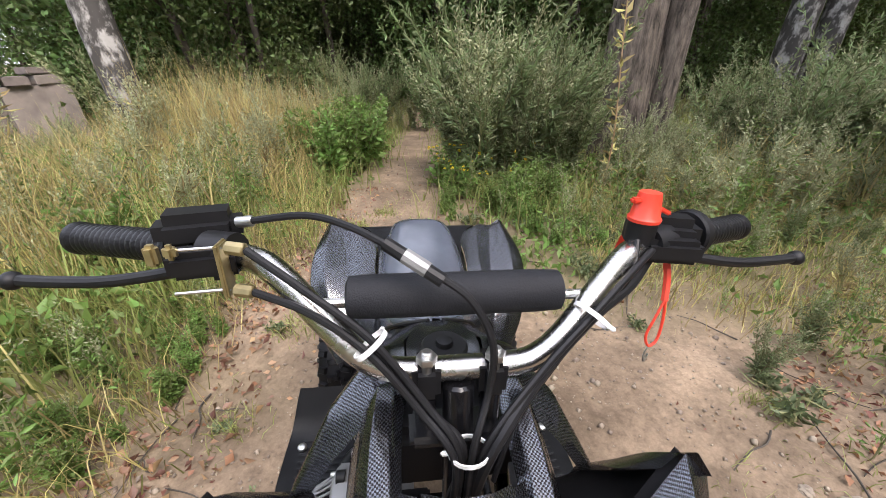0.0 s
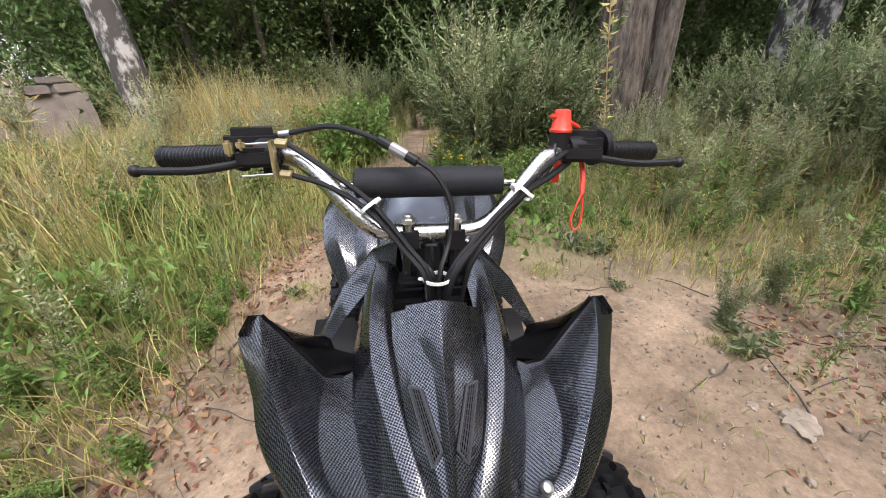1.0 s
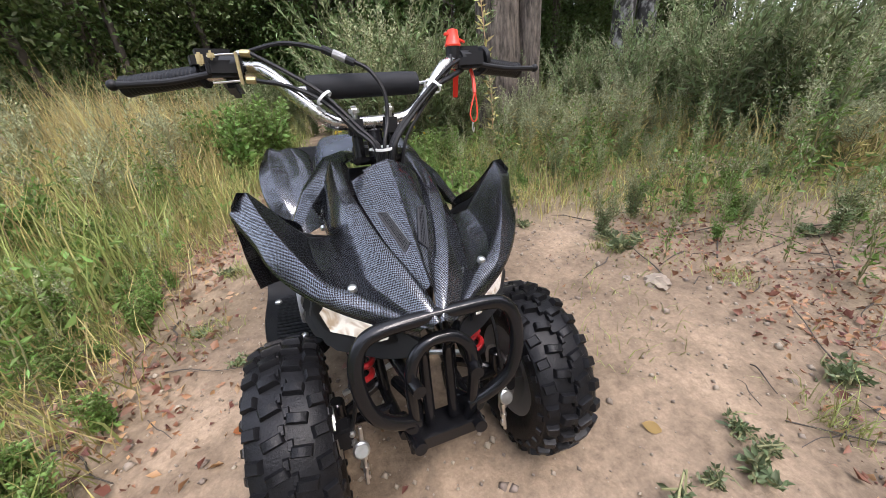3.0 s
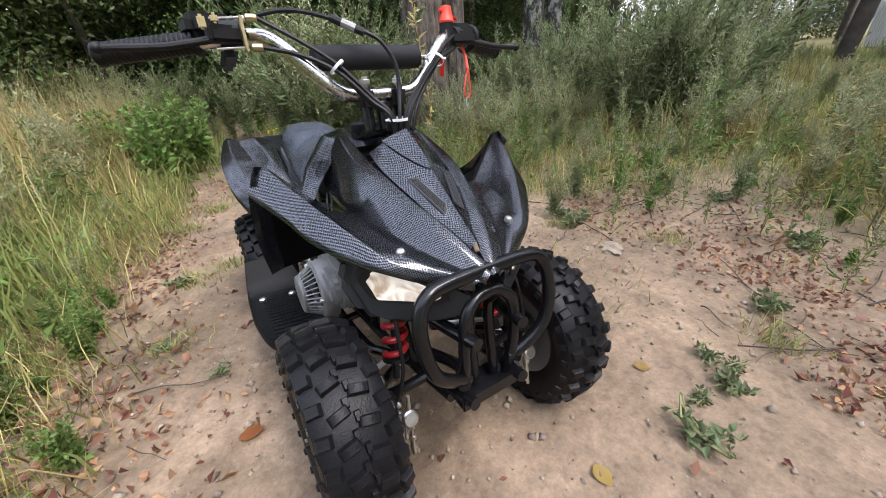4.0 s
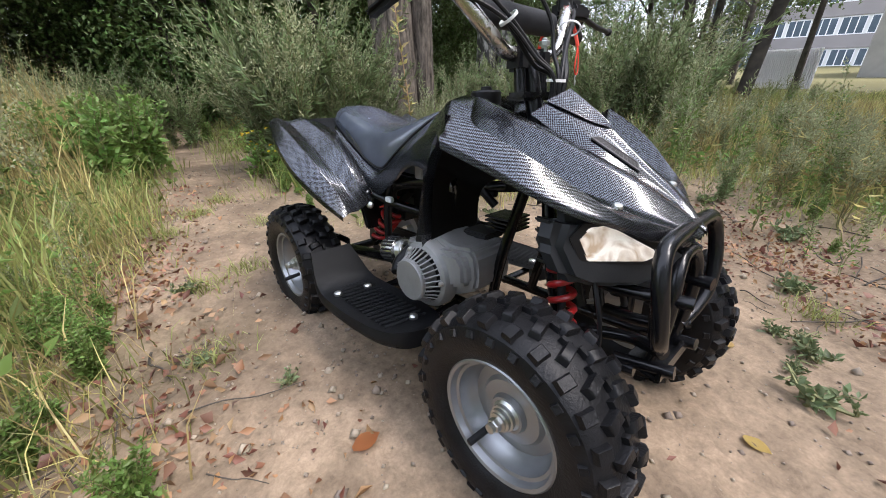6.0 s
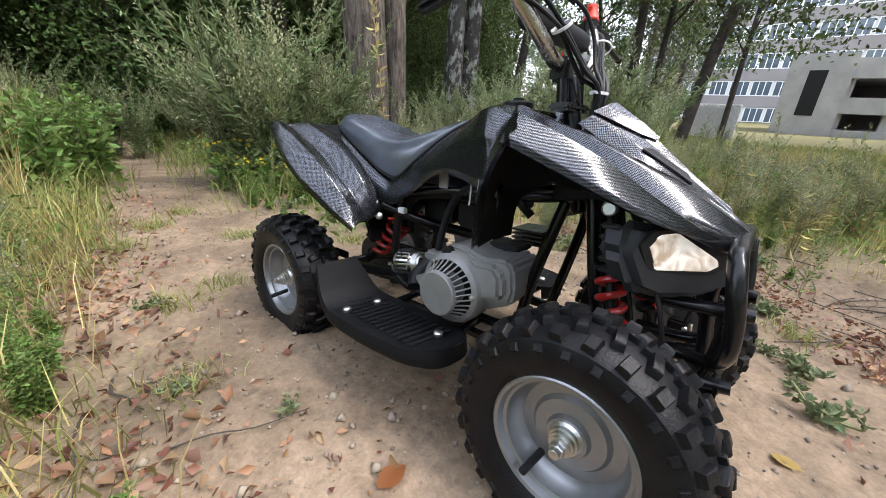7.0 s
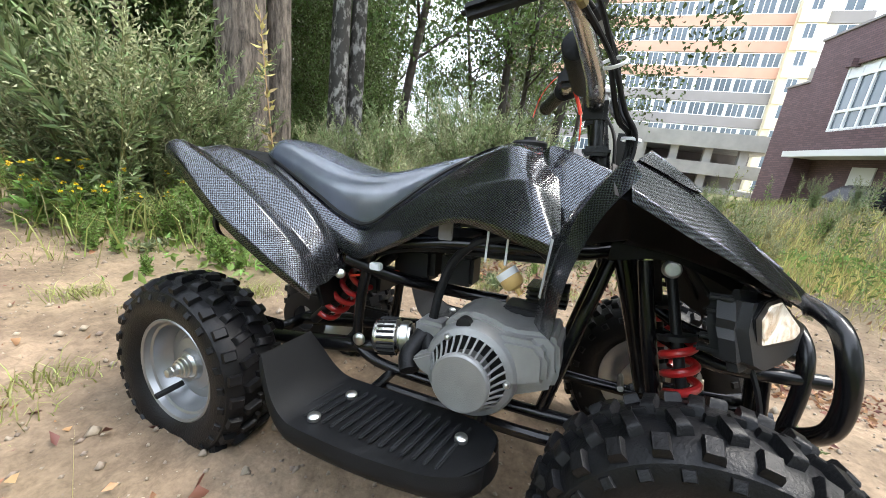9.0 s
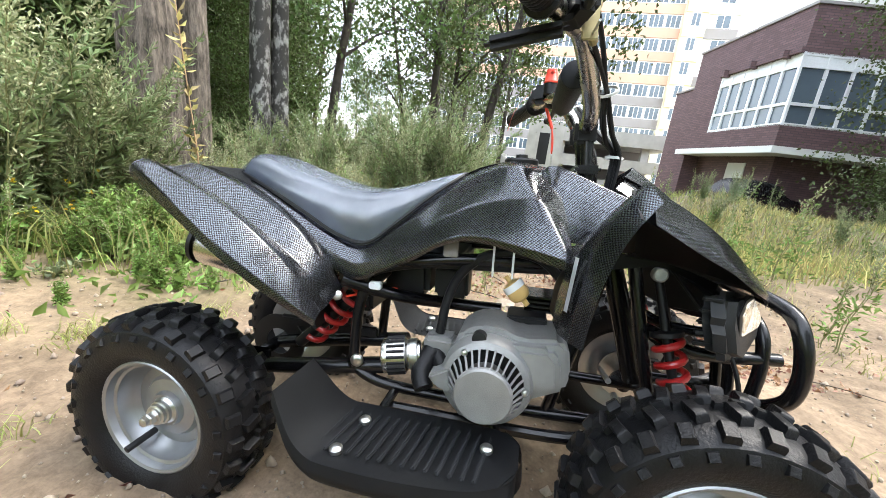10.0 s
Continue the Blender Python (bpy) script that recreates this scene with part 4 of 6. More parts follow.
    part("chain_guard", block((.012, .22, .022), Matrix.Translation((.045, .60, .215)), 0.004), DARK, fr)
    m = part("muffler", lathe([(.020, 0), (.032, .002), (.0345, .010), (.0345, .20), (.026, .215), (.014, .225)], aim((-.118, .728, .402), (-.088, .50, .350)), 32), CHROME, q, "polished steel exhaust silencer")
    part("end_ring", lathe([(.0325, -.004), (.0355, -.002), (.0355, .004), (.0325, .004), (.0325, -.004)], aim((-.1185, .732, .403), (-.088, .50, .350)), 32), DARK, m)
    part("exhaust_pipe", tube([(-.085, .50, .358), (-.05, .42, .33), (.03, .34, .30), (.03, .25, .30)], 0.011, 6, 12), STEEL, m)
    # front guard
    hoop = [(-.040, -.140, .214), (-.070, -.148, .232), (-.096, -.153, .258), (-.108, -.152, .295), (-.109, -.146, .335), (-.097, -.141, .362), (-.070, -.139, .372), (0, -.139, .374)]
    hoop = hoop + [(-x, y, z) for x, y, z in reversed(hoop[:-1])]
    g = part("front_guard", tube(hoop, 0.0098, 8, 14), STEEL, q, "black tubular steel front bumper")
    g.location = (0, .030, .012)
    arch = [(-.040, -.130, .172), (-.043, -.140, .22), (-.045, -.145, .275), (-.040, -.144, .315), (-.022, -.141, .336), (0, -.140, .340)]
    arch = arch + [(-x, y, z) for x, y, z in reversed(arch[:-1])]
    part("inner_hoop", tube(arch, 0.0086, 8, 14), STEEL, g)
    part("skid_plate", block((.114, .046, .006), Matrix.Translation((0, -.126, .178)) @ Matrix.Rotation(radians(12), 4, "X"), 0.0015), STEEL, g)
    part("plate_lip", block((.114, .006, .022), Matrix.Translation((0, -.150, .180)), 0.0015), STEEL, g)
    for s in (-1, 1):
        part("guard_stay", tube([(s * .052, -.150, .215), (s * .030, -.10, .205), (s * .045, -.03, .195)], 0.0095, 6, 12), STEEL, g)
        part("guard_stay", tube([(s * .018, -.140, .335), (s * .018, -.12, .30), (s * .018, -.128, .19)], 0.008, 6, 12), STEEL, g)


def engine(q):
    prof = [(.300, .290), (.288, .306), (.262, .318), (.235, .316), (.205, .305), (.155, .311), (.142, .300), (.137, .262), (.143, .238), (.19, .215), (.235, .196), (.28, .205), (.302, .228)]
    e = part("engine", prism([(-.030, y, z) for y, z in prof], (-.088, 0, 0), 0.006), ALLOY, q, "grey cast alloy pull-start engine")
    e.location = (-.004, .007, .006)
    part("gearbox_cover", prism([(-.105, .232, .300), (-.105, .165, .302), (-.105, .150, .286), (-.105, .148, .250), (-.105, .215, .222), (-.105, .24, .26)], (-.030, .004, 0), 0.007), ALLOY, e)
    m = Matrix.Translation((-.116, .249, .245)) @ Matrix.Rotation(radians(-90), 4, "Y")
    part("starter_shroud", lathe([(.064, 0), (.064, .018), (.060, .026), (.052, .030), (.052, .020), (.036, .018)], m, 44), ALLOY, e, "alloy starter shroud")
    part("fan_recess", lathe([(.030, .016), (.0515, .017), (.0515, .0205), (.030, .0205)], m, 40, closed=True), DARK, e)
    for k in range(30):
        a = 2 * math.pi * k / 30
        p = m @ Matrix.Rotation(a, 4, "Z")
        part("cooling_slat", tube([p @ Vector((.052, 0, .029)), p @ Vector((.046, 0, .038)), p @ Vector((.0375, 0, .055))], 0.0016, 2, 6, curved=False), ALLOY, e)
    part("starter_disc", lathe([(.036, .050), (.0385, .052), (.0385, .058), (.036, .0605), (.010, .061)], m, 44), ALLOY, e, "round alloy starter cover")
    for a in (35, 145, 270):
        p = m @ Matrix.Rotation(radians(a), 4, "Z") @ Vector((.053, 0, .031))
        bolt("cover_bolt", e, p, (-1, 0, 0), 0.0045)
    part("rope_guide", lathe([(.010, 0), (.010, .012), (.005, .013)], Matrix.Translation((-.126, .262, .306)) @ Matrix.Rotation(radians(-90), 4, "Y"), 16), DARK, e)
    part("rope_outlet", prism([(-.118, .290, .222), (-.118, .318, .232), (-.118, .330, .246), (-.118, .300, .262)], (-.030, 0, 0), 0.003), ALLOY, e)
    cyl = part("cylinder", block((.050, .060, .012), Matrix.Translation((-.034, .20, .312)), 0.003), DARK, e, "finned black engine cylinder")
    for k in range(4):
        part("cooling_fin", block((.060, .060, .0035), Matrix.Translation((.004, .175, .318 + .0075 * k)), 0.001), STEEL, cyl)
    f = part("air_filter", lathe([(.020, 0), (.0245, .002), (.0265, .008), (.0265, .036), (.022, .040), (.021, .058), (.016, .060)], aim((-.118, .416, .254), (-.098, .334, .262)), 28), CHROME, q, "chrome-capped pod air filter")
    fm = aim((-.118, .416, .254), (-.098, .334, .262))
    for k in range(20):
        p = fm @ Matrix.Rotation(2 * math.pi * k / 20, 4, "Z")
        part("filter_pleat", tube([p @ Vector((.0268, 0, .009)), p @ Vector((.0268, 0, .035))], 0.0022, 1, 5, curved=False), DARK, f)
    part("hose_clamp", lathe([(.0232, .042), (.0240, .043), (.0240, .053), (.0232, .054)], fm, 28), ZINC, f)
    part("carburettor", block((.040, .048, .045), Matrix.Translation((-.085, .325, .262)), 0.006), ALLOY, e)
    part("intake_boot", tube([(-.10, .335, .262), (-.125, .345, .238), (-.140, .335, .222)], 0.014, 6, 12), RUBBER, e)
    part("intake_boot", tube([(-.095, .33, .262), (-.115, .315, .245), (-.115, .298, .238)], 0.012, 6, 12), RUBBER, e)
    part("fuel_hose", tube([(-.060, .150, .375), (-.070, .185, .408), (-.075, .225, .418), (-.078, .27, .408), (-.075, .305, .375), (-.078, .322, .33), (-.085, .328, .285)], 0.0072, 8, 10), RUBBER, e, "thick black rubber hose")
    ff = part("fuel_filter", lathe([(.004, 0), (.004, .010), (.013, .013), (.0155, .018), (.0155, .034), (.012, .040), (.004, .043), (.004, .052)], aim((-.080, .236, .384), (-.084, .206, .350)), 20), FUEL, e, "clear fuel filter with amber fuel")
    part("filter_top", lathe([(.0158, .014), (.0158, .024)], aim((-.080, .236, .384), (-.084, .206, .350)), 20), WHITE, ff)
    for y in (.255, .227):
        part("cable_tie", block((.003, .003, .052), Matrix.Translation((-.086, y, .408)) @ Matrix.Rotation(radians(6), 4, "Y"), 0.001), WHITE, e, "white nylon cable tie")
    # invented dark blocks, added to close see-through gaps and darken the underside
    part("seat_pan", block((.140, .300, .022), Matrix.Translation((.0, .460, .405)) @ Matrix.Rotation(radians(3), 4, "X"), 0.006), DARK, q, "added dark filler slab under the seat")
    part("fuel_tank", block((.150, .160, .080), Matrix.Translation((.0, .245, .470)), 0.012), DARK, q, "added dark filler block under the cowl")
    part("rear_splash_guard", block((.170, .010, .180), Matrix.Translation((.0, .585, .345)) @ Matrix.Rotation(radians(-20), 4, "X"), 0.004), DARK, q, "added dark filler plate behind the seat frame")
    part("air_box", block((.060, .080, .060), Matrix.Translation((.015, .415, .350)), 0.010), DARK, q, "added dark filler box below the seat")
    part("coil_box", block((.050, .060, .055), Matrix.Translation((.030, .34, .345)), 0.006), DARK, q)
    part("battery_tray", block((.09, .11, .035), Matrix.Translation((.02, .53, .300)), 0.006), DARK, q, "added low dark filler box below the seat")
    part("wire_loom", tube([(-.06, .16, .40), (-.06, .25, .395), (-.07, .36, .392), (-.06, .45, .37), (-.03, .50, .33)], 0.006, 8, 8), DARK, q)
    part("red_wire", tube([(-.05, .42, .34), (-.07, .45, .345), (-.06, .475, .33), (-.075, .50, .325)], 0.0022, 6, 6), REDCAP, q, "thin red wire")
    part("connector", block((.012, .020, .012), Matrix.Translation((-.082, .445, .352)), 0.002), WHITE, q)
    part("latch_clip", block((.004, .022, .028), Matrix.Translation((-.090, .325, .425)), 0.0015), GREYBAND, q)
    part("fuel_cap", lathe([(.024, -.010), (.0265, .002), (.0265, .018), (.024, .021), (.010, .021), (.009, .027), (.004, .028)], Matrix.Translation((0, .237, .541)), 24), DARK, q, "round black fuel cap")


ATV_TILT = Matrix(((0.99788, -0.00244, 0.065), (-0.00244, 0.99718, 0.075), (-0.065, -0.075, 0.99506))).to_4x4()
quad = tagged(new("quad_bike"), "small black carbon-look quad bike on a dirt track", "quad bike")
body_panels(quad)
seat(quad)
handlebar(quad)
chassis(quad)
engine(quad)
for sx in (-1, 1):
    wheel(quad, sx * .203, 0.0, .155, sx)
    wheel(quad, sx * .188, .730, .156, sx)
quad.matrix_world = ATV_TILT


# ---- buildings ----
def wall_box(name, lo, hi, material, parent=None, label="", turn=0.0, at=(0, 0, 0)):
    """A box with a metric UV on its upright faces, for masonry."""
    bm = bmesh.new()
    bmesh.ops.create_cube(bm, size=1, matrix=Matrix.Translation([(a + b) / 2 for a, b in zip(lo, hi)]) @ Matrix.Diagonal((*[b - a for a, b in zip(lo, hi)], 1)))
    uv = bm.loops.layers.uv.new("UVMap")
    for f in bm.faces:
        for lp in f.loops:
            c = lp.vert.co
            lp[uv].uv = (c.y if abs(f.normal.x) > 0.5 else c.x, c.z if abs(f.normal.z) < 0.5 else c.y)
    bmesh.ops.transform(bm, matrix=Matrix.Translation(at) @ Matrix.Rotation(turn, 4, "Z"), verts=bm.verts)
    return part(name, bm, material, parent, label, smooth=0)


def window_mesh(w, h, rows=(1.0,), cols=2, bar=0.06):
    """The frame of a window in the xz plane: one grid of bars."""
    h0 = h / sum(rows)
    edge = [sum(rows[:k]) * h0 for k in range(len(rows) + 1)]
    xs = [v for k in range(cols + 1) for v in (-w / 2 + w * k / cols - bar / 2, -w / 2 + w * k / cols + bar / 2)]
    zs = [v for e in edge for v in (e - bar / 2, e + bar / 2)]
    bm = bmesh.new()
    g = [[bm.verts.new((x, -0.03, z)) for x in xs] for z in zs]
    faces = [bm.faces.new((g[a][k], g[a][k + 1], g[a + 1][k + 1], g[a + 1][k])) for a in range(len(zs) - 1) for k in range(len(xs) - 1) if a % 2 == 0 or k % 2 == 0]
    got = bmesh.ops.extrude_face_region(bm, geom=faces)
    bmesh.ops.translate(bm, vec=(0, 0.07, 0), verts=[v for v in got["geom"] if isinstance(v, bmesh.types.BMVert)])
    bmesh.ops.recalc_face_normals(bm, faces=bm.faces[:])
    return bm


def pane_mesh(w, h):
    return block((w, 0.012, h), Matrix.Translation((0, 0.01, h / 2)), 0)


def shared(name, me, parent, m, label=""):
    ob = new(name, me)
    ob.parent = parent
    ob.matrix_world = m
    if label:
        ob["label"] = label
    return ob


def brick_house():
    c, a = Vector((13.80, -7.22, 0)), radians(9)
    b = tagged(new("brick_building"), "maroon brick building with a white-framed corner window", "building")
    R = Matrix.Translation(c) @ Matrix.Rotation(a, 4, "Z")
    # local x runs along the front from the glazed corner, y towards the meadow; the upper storey stands out over the lower one
    box = lambda n, lo, hi, mt, lab="": wall_box(n, lo, hi, mt, b, lab, a, c)
    box("upper_wall", (0.0, -4.4, 1.98), (5.6, 0.0, 2.66), MAROON, "maroon brick wall")
    box("upper_wall", (3.72, -4.4, 2.66), (5.6, 0.0, 4.72), MAROON)
    box("upper_wall", (0.9, -4.4, 2.66), (3.72, -0.9, 4.72), MAROON)
    box("upper_wall", (0.0, -4.4, 2.66), (0.9, -3.3, 4.72), MAROON)
    box("parapet", (0.0, -4.4, 4.72), (5.6, 0.0, 6.05), MAROON)
    box("coping", (-0.05, -4.45, 6.05), (5.65, 0.05, 6.13), GREYBAND)
    box("ledge", (-0.08, -4.48, 1.76), (5.68, 0.08, 1.98), PALEWALL, "pale concrete ledge")
    box("lower_wall", (1.1, -4.4, -1.2), (5.6, -1.0, 1.76), MAROON)
    box("side_block", (5.6, -4.4, -1.2), (7.75, -0.35, 4.75), MAROON)
    box("side_coping", (5.6, -4.4, 4.75), (7.8, -0.30, 4.83), GREYBAND)
    box("rear_wing", (-10.0, -14.0, -1.2), (9.0, -4.4, 5.3), MAROON)
    box("rear_upper", (-10.0, -14.0, 5.3), (10.5, -5.0, 26.0), SIDING, "pale ribbed siding")
    box("door", (2.4, -1.03, -0.6), (3.4, -0.96, 1.5), PALEWALL, "pale grey door")
    for k in range(3):
        box("bracket", (0.45 + 1.4 * k, 0.0, 4.66), (0.60 + 1.4 * k, 0.26, 4.90), MAROON)
    box("gutter_beam", (-0.02, 0.0, 4.74), (3.8, 0.10, 4.88), MAROON)
    wf = part("window", window_mesh(3.68, 2.05, (0.62, 1.1, 0.33), 6, 0.09), FRAME_WHITE, b, "white-framed corner glazing", smooth=0)
    wf.matrix_world = R @ Matrix.Translation((1.86, -0.03, 2.66)) @ Matrix.Rotation(math.pi, 4, "Z")
    ws = part("window", window_mesh(3.2, 2.05, (0.62, 1.1, 0.33), 4, 0.09), FRAME_WHITE, b, "white-framed corner glazing", smooth=0)
    ws.matrix_world = R @ Matrix.Translation((0.03, -1.65, 2.66)) @ Matrix.Rotation(-math.pi / 2, 4, "Z")
    for win, w, n in ((wf, 3.68, 6), (ws, 3.2, 4)):
        for k in range(n):
            p = part("pane", pane_mesh(w / n, 1.7), GLASS, win, smooth=0)
            p.matrix_local = Matrix.Translation((-w / 2 + w * (k + 0.5) / n, 0.02, 0))
        part("top_panel", block((w, 0.02, 0.34), Matrix.Translation((0, 0.0, 1.88)), 0), FRAME_WHITE, win, smooth=0)


def storey_block(name, label, x, y_from, y_to, floors, z0, bands, pitch=2.85, win_w=1.75, depth=14.0, gap=0.25, wall=PALEWALL, double=True):
    """A tower that faces the track along -x: spandrel bands and rows of windows, each window an object."""
    b = tagged(new(name), label, "apartment building")
    wall_box("wall", (x + 0.12, y_from, z0 - 3), (x + depth, y_to, z0 + floors * pitch), wall, b)
    me, pm = bpy.data.meshes.new("window"), bpy.data.meshes.new("pane")
    bm = window_mesh(win_w, 1.5, (1,), 3 if double else 2, 0.09)
    bm.to_mesh(me), bm.free(), me.materials.append(FRAME_WHITE)
    bm = pane_mesh(win_w, 1.5)
    bm.to_mesh(pm), bm.free(), pm.materials.append(GLASS)
    n = max(int((y_to - y_from - 0.4) / (win_w + gap)), 1)
    for f in range(floors):
        z = z0 + f * pitch
        wall_box("spandrel", (x - 0.05, y_from, z), (x + 0.2, y_to, z + 1.2), bands(f), b)
        for k in range(n):
            y = y_from + (y_to - y_from) * (k + 0.5) / n
            w = shared("window", me, b, Matrix.Translation((x + 0.06, y, z + 1.25)) @ Matrix.Rotation(-math.pi / 2, 4, "Z"))
            p = new("pane", pm)
            p.parent = w
    return b


def parking():
    b = tagged(new("parking_structure"), "bare concrete parking structure with open decks", "parking garage")
    x, y0, y1 = 27.0, -8.9, -1.6
    for k, (za, zb) in enumerate(((2.35, 3.25), (0.75, 1.5), (-0.9, 0.0))):
        wall_box("deck", (x, y0, za), (x + 12, y1, zb), CONCRETE, b)
    for k in range(5):
        y = y0 + (y1 - y0) * k / 4
        wall_box("column", (x + 0.3, y - 0.22, -1), (x + 0.75, y + 0.22, 3.1), CONCRETE, b)
    wall_box("back_wall", (x + 6, y0, -1), (x + 6.3, y1, 3.1), GREYBAND, b)
    wall_box("stair_tower", (x - 0.3, y1, -1), (x + 6, y1 + 2.4, 3.45), CONCRETE, b)
    # solid dark plate on the uncut wall, painted-in shade of a doorway
    wall_box("opening", (x - 0.33, y1 + 0.9, 0.6), (x - 0.29, y1 + 1.6, 2.7), DARK, b)


def ruin():
    b = tagged(new("ruined_shed"), "low crumbling brick shed with an empty window opening", "ruin")
    a = radians(46)
    at = (-4.55, 5.5, -0.70)
    wall_box("wall", (-3.2, -0.15, -0.8), (-0.95, 0.15, 1.28), OLDBRICK, b, "weathered pale brick wall", a, at)
    wall_box("wall", (-0.95, -0.15, -0.8), (-0.25, 0.15, 0.45), OLDBRICK, b, "", a, at)
    wall_box("wall", (-0.25, -0.15, -0.8), (0.4, 0.15, 1.28), OLDBRICK, b, "", a, at)
    wall_box("side_wall", (0.1, 0.15, -0.8), (0.4, 2.6, 1.28), OLDBRICK, b, "", a, at)
    wall_box("back_wall", (-3.2, 2.3, -0.8), (0.1, 2.6, 1.28), OLDBRICK, b, "", a, at)
    rs = random.Random(3)
    m = Matrix.Translation(at) @ Matrix.Rotation(a, 4, "Z")
    for k in range(13):
        x = -3.15 + 0.28 * k
        h = rs.uniform(0.07, 0.14)
        part("brick", block((rs.uniform(0.2, 0.27), 0.36, h), m @ Matrix.Translation((x, rs.uniform(-0.06, 0.04), 1.28 + h / 2)) @ Matrix.Rotation(rs.uniform(-.15, .15), 4, "Z"), 0.012), OLDBRICK, b)
    for k in range(8):
        x = -3.0 + 0.45 * k
        part("brick", block((0.24, 0.34, 0.08), m @ Matrix.Translation((x, rs.uniform(-0.06, 0.04), 1.44)) @ Matrix.Rotation(rs.uniform(-.2, .2), 4, "Z"), 0.012), OLDBRICK, b)


def parked_car():
    c = tagged(new("parked_car"), "dark saloon car parked beside the brick building", "car")
    m = Matrix.Translation((13.4, -6.6, height(13.4, -6.6) - 0.30)) @ Matrix.Rotation(radians(35), 4, "Z")
    st = [(-2.1, .55, .45, .78), (-1.9, .78, .32, .92), (-1.2, .84, .25, .98), (0, .86, .25, 1.0), (1.2, .84, .25, .95), (1.9, .78, .3, .80), (2.15, .6, .4, .62)]
    rows = [both([(0, y, t), (w * .6, y, t - .01), (w * .92, y, t - .06), (w, y, (t + l) / 2), (w * .95, y, l)]) for y, w, l, t in st]
    bd = part("body", sheet(rows, 4, 0.02, across=2), mat("car_paint", (0.012, 0.014, 0.02), 0.15, coat=1.0), c, "glossy dark car body")
    cab = [(-1.25, .62, .96, .97), (-.8, .62, .96, 1.36), (-.1, .6, .96, 1.42), (.5, .6, .96, 1.38), (1.1, .62, .94, .96)]
    rows = [both([(0, y, t), (w * .7, y, t - .02), (w * .95, y, t - (t - l) * .3), (w * 1.2, y, l - .02)]) for y, w, l, t in cab]
    part("cabin", sheet(rows, 4, 0.02, across=2), mat("tinted_glass", (0.012, 0.013, 0.015), 0.25, var=0.2), c, "dark tinted car windows")
    for sx in (-1, 1):
        part("tail_light", block((0.2, 0.08, 0.14), Matrix.Translation((sx * .62, -2.0, .74)), 0.02), REDCAP, c, "red tail light")
        for y in (-1.3, 1.35):
            w = part("wheel", lathe([(.18, -.09), (.31, -.1), (.325, -.05), (.325, .05), (.31, .1), (.18, .09)], Matrix.Translation((sx * .76, y, .325)) @ Matrix.Rotation(radians(90), 4, "Y"), 28), RUBBER, c)
            part("rim", lathe([(.03, -.095), (.19, -.085), (.19, .085), (.03, .095)], Matrix.Translation((sx * .76, y, .325)) @ Matrix.Rotation(radians(90), 4, "Y"), 20), RIM, w)
    c.matrix_world = m


def site_fence():
    f = tagged(new("site_fence"), "white corrugated metal site fence", "fence")
    for k in range(5):
        bm = bmesh.new()
        n = 24
        lo = [bm.verts.new((17 + 0.05 * math.sin(i * 1.57), 3.0 - 0.32 * k - 0.32 * i / n, -0.9)) for i in range(n + 1)]
        hi = [bm.verts.new((v.co.x, v.co.y, 0.85)) for v in lo]
        for i in range(n):
            bm.faces.new((lo[i], lo[i + 1], hi[i + 1], hi[i]))
        bmesh.ops.solidify(bm, geom=bm.faces[:], thickness=0.01)
        part("panel", bm, FRAME_WHITE, f)


brick_house()
storey_block("apartment_block", "tall apartment block with grey and orange bands and rows of windows", 58.0, -15.7, 17.0, 14, -1.5, lambda f: GREYBAND if f < 5 else ORANGE)
storey_block("yellow_tower", "tall yellow apartment tower with small windows", 57.0, -18.3, -15.7, 16, -1.5, lambda f: YELLOW, win_w=1.0, gap=1.6, wall=YELLOW, double=False)
storey_block("striped_tower", "white apartment tower with grey bands", 57.5, -22.2, -18.4, 16, -1.5, lambda f: GREYBAND if f % 2 else PALEWALL, win_w=1.6, gap=0.5, double=False)
parking()
ruin()
parked_car()
site_fence()


# ---- plants ----
RS = np.random.RandomState(11)


def rand_unit(n, up=0.3, rs=RS):
    v = rs.normal(size=(n, 3))
    v[:, 2] = np.abs(v[:, 2]) + up
    return v / np.linalg.norm(v, axis=1, keepdims=True)


def leaf_arrays(base, way, length, width, rs=RS, droop=0.25):
    """Folded leaves: two triangles each side of a midrib, from base along way. All arrays of n rows."""
    n = len(base)
    side = np.cross(way, rs.normal(size=(n, 3)))
    side /= np.linalg.norm(side, axis=1, keepdims=True) + 1e-9
    nrm = np.cross(side, way)
    L, Wd = np.asarray(length).reshape(-1, 1) * np.ones((n, 1)), np.asarray(width).reshape(-1, 1) * np.ones((n, 1))
    mid = base + way * L * 0.5
    tip = base + way * L - nrm * L * droop
    v = np.stack([base, mid - side * Wd / 2 + nrm * Wd * 0.15, tip, mid + side * Wd / 2 + nrm * Wd * 0.15], 1).reshape(-1, 3)
    i = np.arange(n)[:, None] * 4
    loops = (i + np.array([0, 1, 2, 0, 2, 3])).ravel()
    return v, loops, np.full(2 * n, 3)


